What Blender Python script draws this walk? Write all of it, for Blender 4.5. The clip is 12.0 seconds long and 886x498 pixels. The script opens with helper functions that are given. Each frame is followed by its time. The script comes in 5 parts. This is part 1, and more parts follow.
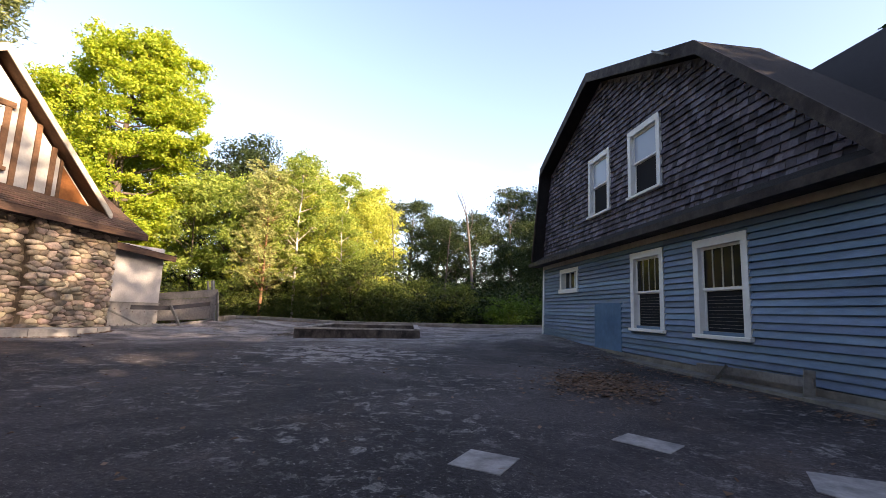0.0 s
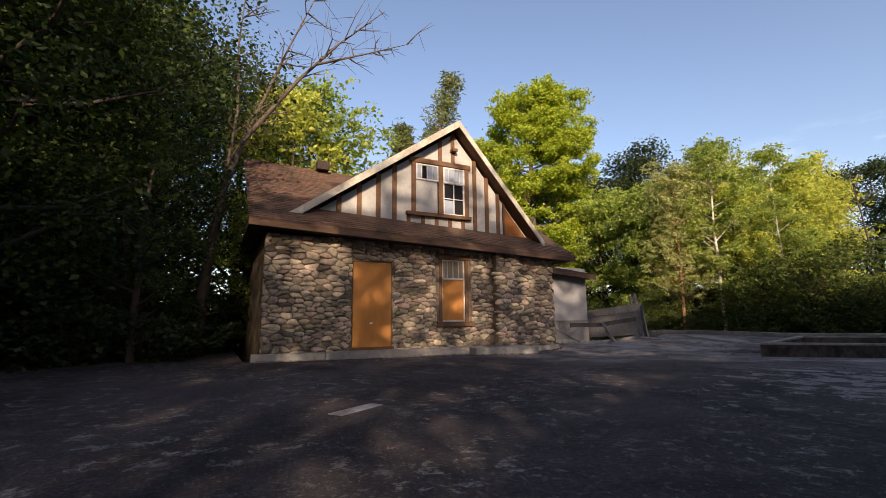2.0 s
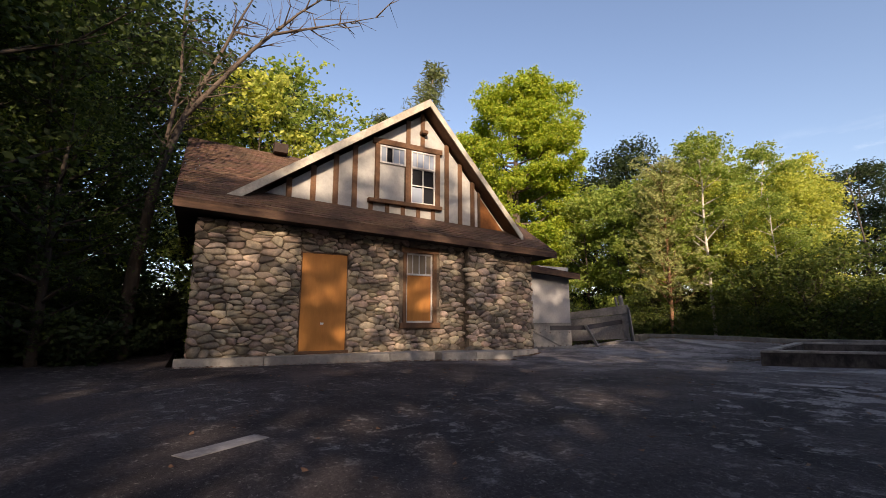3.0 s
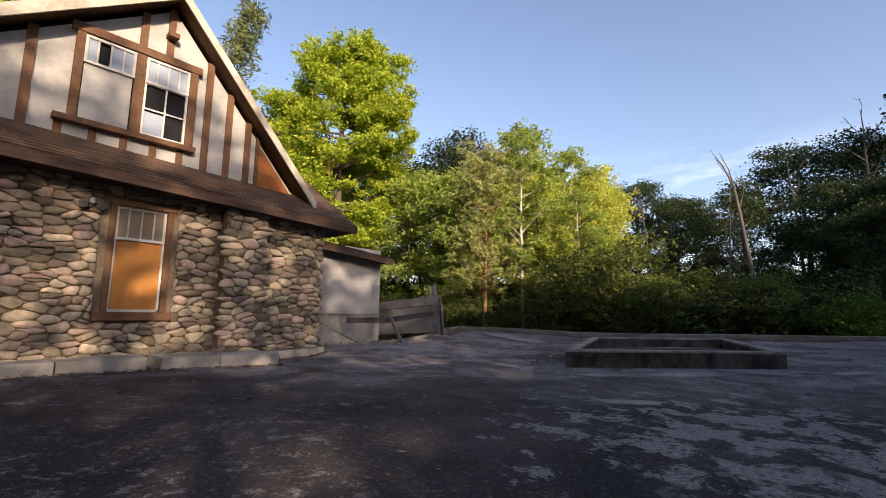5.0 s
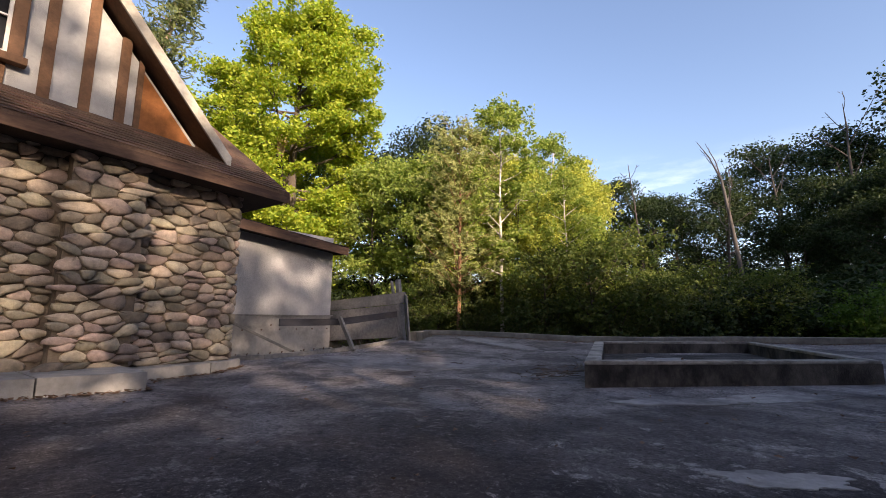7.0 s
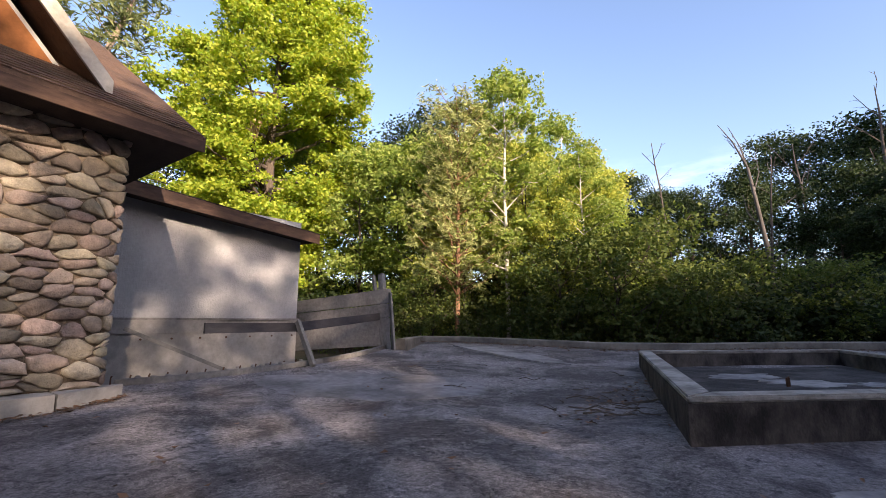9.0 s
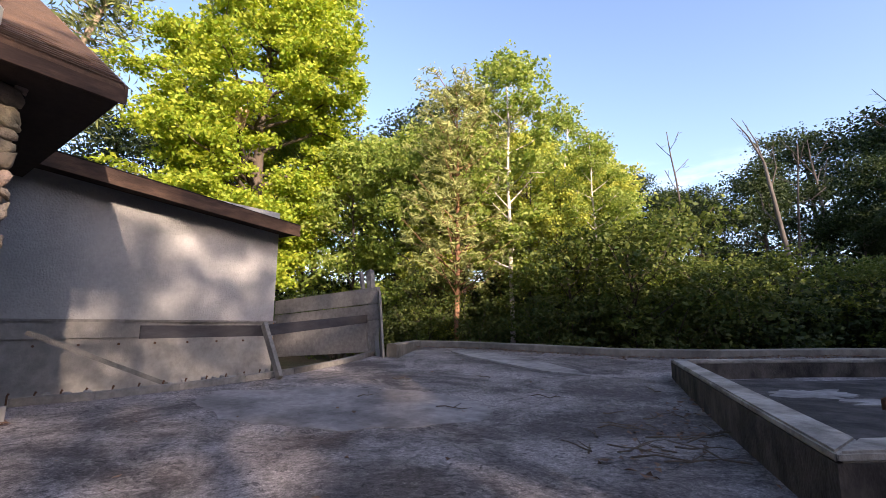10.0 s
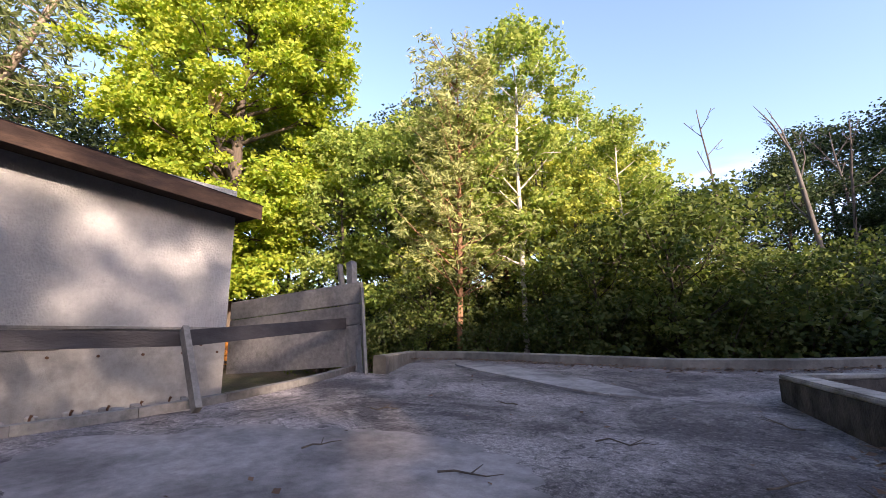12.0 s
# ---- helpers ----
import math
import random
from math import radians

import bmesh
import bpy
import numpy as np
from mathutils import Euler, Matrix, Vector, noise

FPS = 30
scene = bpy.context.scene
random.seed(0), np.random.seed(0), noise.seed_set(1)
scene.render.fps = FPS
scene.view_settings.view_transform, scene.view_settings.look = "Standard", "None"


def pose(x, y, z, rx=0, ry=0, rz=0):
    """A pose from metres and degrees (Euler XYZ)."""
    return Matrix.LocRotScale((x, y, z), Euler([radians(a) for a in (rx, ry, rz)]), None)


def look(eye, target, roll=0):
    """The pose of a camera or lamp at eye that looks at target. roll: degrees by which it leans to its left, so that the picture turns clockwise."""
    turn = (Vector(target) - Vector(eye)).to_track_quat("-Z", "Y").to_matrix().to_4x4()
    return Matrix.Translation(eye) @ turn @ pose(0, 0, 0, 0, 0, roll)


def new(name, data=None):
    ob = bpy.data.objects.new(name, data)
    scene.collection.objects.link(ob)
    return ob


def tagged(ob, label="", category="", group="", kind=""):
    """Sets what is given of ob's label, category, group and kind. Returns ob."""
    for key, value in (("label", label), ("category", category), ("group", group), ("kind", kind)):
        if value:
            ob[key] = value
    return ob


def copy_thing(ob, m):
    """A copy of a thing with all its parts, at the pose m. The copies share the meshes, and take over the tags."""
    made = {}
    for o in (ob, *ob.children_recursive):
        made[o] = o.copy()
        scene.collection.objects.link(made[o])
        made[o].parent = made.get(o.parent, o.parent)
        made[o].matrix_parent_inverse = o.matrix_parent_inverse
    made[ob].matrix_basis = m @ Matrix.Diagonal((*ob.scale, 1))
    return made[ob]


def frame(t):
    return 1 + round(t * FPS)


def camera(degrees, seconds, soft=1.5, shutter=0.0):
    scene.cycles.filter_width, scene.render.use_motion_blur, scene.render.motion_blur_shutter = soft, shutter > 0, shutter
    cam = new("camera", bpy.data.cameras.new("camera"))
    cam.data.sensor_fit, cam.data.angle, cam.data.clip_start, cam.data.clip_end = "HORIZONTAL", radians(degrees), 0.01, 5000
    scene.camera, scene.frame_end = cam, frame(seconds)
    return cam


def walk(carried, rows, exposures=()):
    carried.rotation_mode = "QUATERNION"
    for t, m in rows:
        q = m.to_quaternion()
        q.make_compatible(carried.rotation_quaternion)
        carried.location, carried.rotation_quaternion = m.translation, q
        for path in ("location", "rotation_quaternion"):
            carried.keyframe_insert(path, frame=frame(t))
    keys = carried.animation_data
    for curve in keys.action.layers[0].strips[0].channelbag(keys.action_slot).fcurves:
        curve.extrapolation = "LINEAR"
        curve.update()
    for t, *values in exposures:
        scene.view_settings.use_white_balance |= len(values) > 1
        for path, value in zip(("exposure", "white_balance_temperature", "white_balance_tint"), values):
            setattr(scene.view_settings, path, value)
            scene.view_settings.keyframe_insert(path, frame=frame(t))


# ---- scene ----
cam = camera(89.2, 12.0, soft=0.75)
PATH = [
    (0, (4.545, 1.366, 1.04), (4.009, 3.273, 1.314), 2.3),
    (0.5, (4.107, 1.399, 1.061), (3.021, 3.056, 1.335), 1.1),
    (1, (3.616, 1.151, 1.122), (2.146, 2.477, 1.403), 0.4),
    (1.5, (3.291, 1.357, 1.053), (1.58, 2.349, 1.35), -0.1),
    (2, (2.739, 1.808, 1.016), (0.981, 2.711, 1.325), -0.6),
    (2.5, (2.136, 2.472, 0.999), (0.378, 3.374, 1.308), -0.6),
    (2.7, (1.931, 2.718, 0.994), (0.176, 3.625, 1.307), -0.4),
    (4.5, (0.615, 5.193, 1.12), (-0.788, 6.593, 1.395), 0.9),
    (5, (0.028, 5.919, 1.056), (-1.264, 7.422, 1.328), 0.9),
    (5.5, (-0.493, 6.612, 0.999), (-1.729, 8.161, 1.267), 1.0),
    (6, (-0.915, 7.173, 1.021), (-2.115, 8.75, 1.293), 1.0),
    (6.5, (-1.446, 7.809, 0.979), (-2.633, 9.394, 1.259), 0.8),
    (7, (-1.819, 8.274, 0.916), (-3.007, 9.856, 1.21), 0.6),
    (9, (-3.383, 10.574, 0.877), (-4.566, 12.156, 1.189), 0.2),
    (9.5, (-3.712, 11.151, 0.862), (-4.899, 12.729, 1.18), 0.2),
    (10, (-4.101, 11.703, 0.866), (-5.287, 13.28, 1.192), 0.3),
    (10.5, (-4.435, 12.119, 0.891), (-5.62, 13.697, 1.221), 0.2),
    (11, (-4.805, 12.541, 0.88), (-5.984, 14.122, 1.211), 0.3),
    (11.5, (-5.125, 12.973, 0.879), (-6.304, 14.553, 1.217), -0.1),
    (12, (-5.44, 13.423, 0.773), (-6.616, 14.997, 1.144), -0.3),
]
walk(cam, [(t, look(eye, target, roll)) for t, eye, target, roll in PATH],
     [(0.0, 1.9, 7350, 22), (0.5, 0.9, 7000, 20.5), (1.0, 0.65, 6900, 20), (2.7, 0.65, 6900, 20), (4.5, 0.85, 6850, 20.5), (6.0, 0.95, 6800, 20.5),
      (7.0, 1.05, 6650, 20.5), (9.0, 1.37, 6500, 21.5), (10.5, 1.53, 6420, 23), (12.0, 1.72, 6400, 24.5)])

# ---- sky and sun ----
SUN_AZ = radians(112.0)     # clockwise from +y
SUN_EL = radians(21.0)
TO_SUN = Vector((math.sin(SUN_AZ) * math.cos(SUN_EL), math.cos(SUN_AZ) * math.cos(SUN_EL), math.sin(SUN_EL)))
world = bpy.data.worlds.new("sky")
scene.world = world
world.use_nodes = True
wn = world.node_tree.nodes
wl = world.node_tree.links
sky = wn.new("ShaderNodeTexSky")
sky.sky_type = "NISHITA"
sky.sun_disc = False
sky.sun_elevation = SUN_EL
sky.sun_rotation = SUN_AZ
sky.air_density = 1.0
sky.dust_density = 1.8
sky.ozone_density = 1.5
wn["Background"].inputs["Strength"].default_value = 0.15
# thin wisps of cloud low in the sky
wco = wn.new("ShaderNodeTexCoord")
wmap = wn.new("ShaderNodeMapping")
wmap.inputs["Scale"].default_value = (4.0, 4.0, 17.0)
wmap.inputs["Location"].default_value = (0.3, 0.0, 0.0)
wl.new(wco.outputs["Generated"], wmap.inputs["Vector"])
wisp = wn.new("ShaderNodeTexNoise")
wisp.inputs["Scale"].default_value, wisp.inputs["Detail"].default_value, wisp.inputs["Roughness"].default_value = 1.3, 8, 0.6
wl.new(wmap.outputs["Vector"], wisp.inputs["Vector"])
wsep = wn.new("ShaderNodeSeparateXYZ")
wl.new(wco.outputs["Generated"], wsep.inputs["Vector"])
band = wn.new("ShaderNodeValToRGB")
band.color_ramp.elements[0].position, band.color_ramp.elements[1].position = 0.17, 0.23
for at, level in ((0.26, 1.0), (0.33, 0.0)):
    band.color_ramp.elements.new(at).color = (level, level, level, 1)
wl.new(wsep.outputs["Z"], band.inputs["Fac"])
thick = wn.new("ShaderNodeMapRange")
thick.inputs["From Min"].default_value, thick.inputs["From Max"].default_value = 0.50, 0.66
wl.new(wisp.outputs["Fac"], thick.inputs["Value"])
amount = wn.new("ShaderNodeMath")
amount.operation = "MULTIPLY"
wl.new(thick.outputs["Result"], amount.inputs[0])
wl.new(band.outputs["Color"], amount.inputs[1])
cloud = wn.new("ShaderNodeMix")
cloud.data_type, cloud.blend_type = "RGBA", "MULTIPLY"
cloud.inputs["B"].default_value = (1.75, 1.45, 1.2, 1)
cloud.clamp_result = False
wl.new(amount.outputs[0], cloud.inputs["Factor"])
wl.new(sky.outputs["Color"], cloud.inputs["A"])
wl.new(cloud.outputs["Result"], wn["Background"].inputs["Color"])
sun = new("sun", bpy.data.lights.new("sun", "SUN"))
sun.data.energy = 5.0
sun.data.angle = radians(0.5)
sun.data.color = (1.0, 0.84, 0.62)
sun.matrix_world = look((30, -12, 20), Vector((30, -12, 20)) - TO_SUN)


# ---- materials ----
def mat(name, base, rough=0.8, vary=0.25, scale=6.0, bump=0.2, fine=60.0, second=None, amount=0.5, random_tint=0.0, metal=0.0, stretch=(1, 1, 1), island=0.0, blotch=0.9):
    """A painted or raw surface: two scales of noise in colour, a fine relief, and a tint from piece to piece."""
    m = bpy.data.materials.new(name)
    m.use_nodes = True
    n, l = m.node_tree.nodes, m.node_tree.links
    b = n["Principled BSDF"]
    b.inputs["Roughness"].default_value = rough
    b.inputs["Metallic"].default_value = metal
    b.inputs["Specular IOR Level"].default_value = 0.5 if metal else 0.22
    co = n.new("ShaderNodeTexCoord")
    mp = n.new("ShaderNodeMapping")
    mp.inputs["Scale"].default_value = stretch
    l.new(co.outputs["Object"], mp.inputs["Vector"])
    big = n.new("ShaderNodeTexNoise")
    big.inputs["Scale"].default_value = blotch
    big.inputs["Detail"].default_value = 6
    big.inputs["Roughness"].default_value = 0.65
    l.new(mp.outputs["Vector"], big.inputs["Vector"])
    mid = n.new("ShaderNodeTexNoise")
    mid.inputs["Scale"].default_value = scale
    mid.inputs["Detail"].default_value = 8
    mid.inputs["Roughness"].default_value = 0.7
    l.new(mp.outputs["Vector"], mid.inputs["Vector"])
    ramp = n.new("ShaderNodeValToRGB")
    ramp.color_ramp.elements[0].position, ramp.color_ramp.elements[1].position = 0.42, 0.62
    l.new(big.outputs["Fac"], ramp.inputs["Fac"])
    mix = n.new("ShaderNodeMix")
    mix.data_type = "RGBA"
    other = second or tuple(c * (1 - vary) for c in base)
    mix.inputs["A"].default_value = (*base, 1)
    mix.inputs["B"].default_value = (*other, 1)
    am = n.new("ShaderNodeMath")
    am.operation = "MULTIPLY"
    am.inputs[1].default_value = amount
    l.new(ramp.outputs["Color"], am.inputs[0])
    l.new(am.outputs[0], mix.inputs["Factor"])
    hsv = n.new("ShaderNodeHueSaturation")
    l.new(mix.outputs["Result"], hsv.inputs["Color"])
    rng = n.new("ShaderNodeMapRange")
    rng.inputs["From Min"].default_value, rng.inputs["From Max"].default_value = 0.25, 0.75
    rng.inputs["To Min"].default_value, rng.inputs["To Max"].default_value = 1 - vary, 1 + vary
    l.new(mid.outputs["Fac"], rng.inputs["Value"])
    val = rng.outputs["Result"]
    for on, node, socket in ((random_tint, "ShaderNodeObjectInfo", "Random"), (island, "ShaderNodeNewGeometry", "Random Per Island")):
        if on:
            info = n.new(node)
            r2 = n.new("ShaderNodeMapRange")
            r2.inputs["To Min"].default_value, r2.inputs["To Max"].default_value = 1 - on, 1 + on
            l.new(info.outputs[socket], r2.inputs["Value"])
            mul = n.new("ShaderNodeMath")
            mul.operation = "MULTIPLY"
            l.new(val, mul.inputs[0])
            l.new(r2.outputs["Result"], mul.inputs[1])
            val = mul.outputs[0]
            r3 = n.new("ShaderNodeMapRange")
            r3.inputs["To Min"].default_value, r3.inputs["To Max"].default_value = 0.5 - on * 0.05, 0.5 + on * 0.05
            w = n.new("ShaderNodeTexWhiteNoise")
            w.noise_dimensions = "1D"
            l.new(info.outputs[socket], w.inputs["W"])
            l.new(w.outputs["Value"], r3.inputs["Value"])
            l.new(r3.outputs["Result"], hsv.inputs["Hue"])
    l.new(val, hsv.inputs["Value"])
    l.new(hsv.outputs["Color"], b.inputs["Base Color"])
    if bump:
        fn = n.new("ShaderNodeTexNoise")
        fn.inputs["Scale"].default_value = fine
        fn.inputs["Detail"].default_value = 5
        l.new(mp.outputs["Vector"], fn.inputs["Vector"])
        bp = n.new("ShaderNodeBump")
        bp.inputs["Strength"].default_value = bump
        bp.inputs["Distance"].default_value = 0.02
        l.new(fn.outputs["Fac"], bp.inputs["Height"])
        l.new(bp.outputs["Normal"], b.inputs["Normal"])
    return m


def leaf_mat(name, a, c, glow=0.35):
    m = bpy.data.materials.new(name)
    m.use_nodes = True
    n, l = m.node_tree.nodes, m.node_tree.links
    b = n["Principled BSDF"]
    b.inputs["Roughness"].default_value = 0.6
    b.inputs["Specular IOR Level"].default_value = 0.25
    info = n.new("ShaderNodeNewGeometry")
    mix = n.new("ShaderNodeMix")
    mix.data_type = "RGBA"
    mix.inputs["A"].default_value = (*a, 1)
    mix.inputs["B"].default_value = (*c, 1)
    l.new(info.outputs["Random Per Island"], mix.inputs["Factor"])
    l.new(mix.outputs["Result"], b.inputs["Base Color"])
    tr = n.new("ShaderNodeBsdfTranslucent")
    br = n.new("ShaderNodeHueSaturation")
    br.inputs["Value"].default_value = 1.5
    br.inputs["Saturation"].default_value = 1.1
    l.new(mix.outputs["Result"], br.inputs["Color"])
    l.new(br.outputs["Color"], tr.inputs["Color"])
    sh = n.new("ShaderNodeMixShader")
    sh.inputs["Fac"].default_value = glow
    l.new(b.outputs["BSDF"], sh.inputs[1])
    l.new(tr.outputs["BSDF"], sh.inputs[2])
    l.new(sh.outputs["Shader"], n["Material Output"].inputs["Surface"])
    return m


def glass_mat(name, tint=(0.05, 0.06, 0.07)):
    m = bpy.data.materials.new(name)
    m.use_nodes = True
    b = m.node_tree.nodes["Principled BSDF"]
    b.inputs["Base Color"].default_value = (*tint, 1)
    b.inputs["Roughness"].default_value = 0.06
    b.inputs["IOR"].default_value = 1.24
    return m


def asphalt_mat():
    """Old asphalt: dark and pale stretches, flaked crust, rusty stains, hairline cracks and grit."""
    m = bpy.data.materials.new("asphalt")
    m.use_nodes = True
    n, l = m.node_tree.nodes, m.node_tree.links
    b = n["Principled BSDF"]
    b.inputs["Roughness"].default_value = 0.85
    b.inputs["Specular IOR Level"].default_value = 0.25
    co = n.new("ShaderNodeTexCoord")

    def tex(scale, detail=6, rough=0.65, lo=0.4, hi=0.6, warp=0.0):
        q = n.new("ShaderNodeTexNoise")
        q.inputs["Scale"].default_value, q.inputs["Detail"].default_value, q.inputs["Roughness"].default_value = scale, detail, rough
        q.inputs["Distortion"].default_value = warp
        l.new(co.outputs["Object"], q.inputs["Vector"])
        r = n.new("ShaderNodeMapRange")
        r.inputs["From Min"].default_value, r.inputs["From Max"].default_value = lo, hi
        l.new(q.outputs["Fac"], r.inputs["Value"])
        return r.outputs["Result"], q.outputs["Fac"]

    def mixed(a, c, fac):
        x = n.new("ShaderNodeMix")
        x.data_type = "RGBA"
        for key, v in (("A", a), ("B", c)):
            if isinstance(v, tuple):
                x.inputs[key].default_value = (*v, 1)
            else:
                l.new(v, x.inputs[key])
        l.new(fac, x.inputs["Factor"])
        return x.outputs["Result"]

    def times(a, c):
        x = n.new("ShaderNodeMath")
        x.operation = "MULTIPLY"
        for k, v in enumerate((a, c)):
            if isinstance(v, float):
                x.inputs[k].default_value = v
            else:
                l.new(v, x.inputs[k])
        return x.outputs[0]

    big, _ = tex(0.33, 7, 0.7, 0.42, 0.62, 0.6)
    col = mixed((0.019, 0.015, 0.017), (0.064, 0.052, 0.052), big)
    sep = n.new("ShaderNodeSeparateXYZ")
    l.new(co.outputs["Object"], sep.inputs["Vector"])
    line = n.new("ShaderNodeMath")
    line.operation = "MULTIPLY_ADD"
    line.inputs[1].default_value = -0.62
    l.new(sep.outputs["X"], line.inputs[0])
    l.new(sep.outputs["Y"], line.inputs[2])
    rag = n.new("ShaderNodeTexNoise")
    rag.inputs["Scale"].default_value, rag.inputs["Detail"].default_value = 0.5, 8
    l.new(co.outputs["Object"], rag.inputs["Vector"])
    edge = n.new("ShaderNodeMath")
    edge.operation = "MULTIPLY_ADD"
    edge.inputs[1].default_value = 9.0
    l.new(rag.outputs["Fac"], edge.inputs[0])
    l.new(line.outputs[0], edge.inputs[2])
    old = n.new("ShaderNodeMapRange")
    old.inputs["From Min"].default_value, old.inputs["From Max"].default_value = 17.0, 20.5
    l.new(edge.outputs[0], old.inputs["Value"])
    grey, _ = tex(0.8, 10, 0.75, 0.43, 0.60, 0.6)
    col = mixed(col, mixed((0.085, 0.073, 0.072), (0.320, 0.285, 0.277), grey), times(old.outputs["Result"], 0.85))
    rust, _ = tex(0.6, 5, 0.6, 0.56, 0.74)
    col = mixed(col, (0.085, 0.055, 0.042), times(rust, 0.6))
    mask, _ = tex(0.5, 3, 0.5, 0.42, 0.56)
    flake, _ = tex(4.2, 11, 0.8, 0.54, 0.58, 0.3)
    col = mixed(col, (0.192, 0.175, 0.164), times(times(flake, mask), 0.95))
    worn = n.new("ShaderNodeVectorMath")
    worn.operation = "DISTANCE"
    worn.inputs[1].default_value = (-0.4, 10.9, 0.0)
    l.new(co.outputs["Object"], worn.inputs[0])
    zone = n.new("ShaderNodeMapRange")
    zone.inputs["From Min"].default_value, zone.inputs["From Max"].default_value = 1.0, 3.6
    zone.inputs["To Min"].default_value, zone.inputs["To Max"].default_value = 0.09, -0.085
    l.new(worn.outputs["Value"], zone.inputs["Value"])
    crust = n.new("ShaderNodeTexNoise")
    crust.inputs["Scale"].default_value, crust.inputs["Detail"].default_value, crust.inputs["Roughness"].default_value = 2.3, 12, 0.7
    crust.inputs["Distortion"].default_value = 0.3
    l.new(co.outputs["Object"], crust.inputs["Vector"])
    summed = n.new("ShaderNodeMath")
    l.new(crust.outputs["Fac"], summed.inputs[0])
    l.new(zone.outputs["Result"], summed.inputs[1])
    bare = n.new("ShaderNodeMapRange")
    bare.inputs["From Min"].default_value, bare.inputs["From Max"].default_value = 0.575, 0.60
    l.new(summed.outputs[0], bare.inputs["Value"])
    col = mixed(col, (0.25, 0.228, 0.22), times(bare.outputs["Result"], 0.9))
    spot, _ = tex(16, 8, 0.75, 0.575, 0.64)
    col = mixed(col, (0.192, 0.180, 0.169), times(spot, 0.7))
    chip, _ = tex(42, 5, 0.7, 0.60, 0.66)
    col = mixed(col, (0.222, 0.205, 0.194), times(chip, 0.7))
    pit, _ = tex(9, 9, 0.75, 0.56, 0.62, 0.8)
    col = mixed(col, (0.022, 0.020, 0.021), times(pit, 0.75))
    vor = n.new("ShaderNodeTexVoronoi")
    vor.feature = "DISTANCE_TO_EDGE"
    vor.inputs["Scale"].default_value = 0.42
    wob = n.new("ShaderNodeMix")
    wob.data_type = "VECTOR"
    wob.inputs["Factor"].default_value = 0.12
    nz = n.new("ShaderNodeTexNoise")
    nz.inputs["Scale"].default_value, nz.inputs["Detail"].default_value = 2.2, 6
    l.new(co.outputs["Object"], nz.inputs["Vector"])
    sc = n.new("ShaderNodeVectorMath")
    sc.operation = "SCALE"
    sc.inputs["Scale"].default_value = 6.0
    l.new(nz.outputs["Color"], sc.inputs[0])
    l.new(co.outputs["Object"], wob.inputs["A"])
    l.new(sc.outputs["Vector"], wob.inputs["B"])
    l.new(wob.outputs["Result"], vor.inputs["Vector"])
    cr = n.new("ShaderNodeMapRange")
    cr.inputs["From Min"].default_value, cr.inputs["From Max"].default_value = 0.007, 0.0
    l.new(vor.outputs["Distance"], cr.inputs["Value"])
    col = mixed(col, (0.012, 0.011, 0.011), times(cr.outputs["Result"], 0.4))
    _, fine = tex(120, 4, 0.6)
    grit = n.new("ShaderNodeMapRange")
    grit.inputs["From Min"].default_value, grit.inputs["From Max"].default_value = 0.36, 0.66
    grit.inputs["To Min"].default_value, grit.inputs["To Max"].default_value = 0.5, 1.5
    l.new(fine, grit.inputs["Value"])
    speck, _ = tex(26, 9, 0.8, 0.40, 0.60)
    rough_tone = n.new("ShaderNodeMapRange")
    rough_tone.inputs["To Min"].default_value, rough_tone.inputs["To Max"].default_value = 0.55, 1.45
    l.new(speck, rough_tone.inputs["Value"])
    hs = n.new("ShaderNodeHueSaturation")
    l.new(col, hs.inputs["Color"])
    l.new(times(grit.outputs["Result"], rough_tone.outputs["Result"]), hs.inputs["Value"])
    l.new(hs.outputs["Color"], b.inputs["Base Color"])
    b1 = n.new("ShaderNodeBump")
    b1.inputs["Strength"].default_value, b1.inputs["Distance"].default_value = 0.7, 0.03
    _, mid = tex(14, 8, 0.7)
    l.new(mid, b1.inputs["Height"])
    b2 = n.new("ShaderNodeBump")
    b2.inputs["Strength"].default_value, b2.inputs["Distance"].default_value = 0.6, 0.008
    l.new(fine, b2.inputs["Height"])
    l.new(b1.outputs["Normal"], b2.inputs["Normal"])
    l.new(b2.outputs["Normal"], b.inputs["Normal"])
    return m


M_ASPHALT = asphalt_mat()
M_CONCRETE = mat("weathered_concrete", (0.30, 0.28, 0.26), 0.9, 0.25, 7, 0.35, 70, (0.16, 0.15, 0.14), 0.7)
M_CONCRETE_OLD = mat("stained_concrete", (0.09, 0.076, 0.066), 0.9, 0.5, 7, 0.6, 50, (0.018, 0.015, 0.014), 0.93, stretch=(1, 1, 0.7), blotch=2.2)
M_PATCH = mat("pale_slab_concrete", (0.30, 0.28, 0.27), 0.9, 0.3, 9, 0.5, 90, (0.11, 0.10, 0.10), 0.85, blotch=1.6)
M_WORN = mat("worn_grey_crust", (0.25, 0.23, 0.226), 0.9, 0.35, 9, 0.5, 90, (0.12, 0.108, 0.106), 0.9, blotch=1.1)
M_BASINFLOOR = mat("dark_flaking_slab", (0.03, 0.026, 0.025), 0.9, 0.45, 8, 0.6, 60, (0.12, 0.105, 0.098), 0.6, blotch=1.8)
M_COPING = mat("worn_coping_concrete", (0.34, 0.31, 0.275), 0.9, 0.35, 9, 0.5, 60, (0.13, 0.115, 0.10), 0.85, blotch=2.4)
M_KERB = mat("grey_brown_kerb_concrete", (0.19, 0.175, 0.155), 0.9, 0.3, 7, 0.4, 70, (0.09, 0.082, 0.075), 0.8)
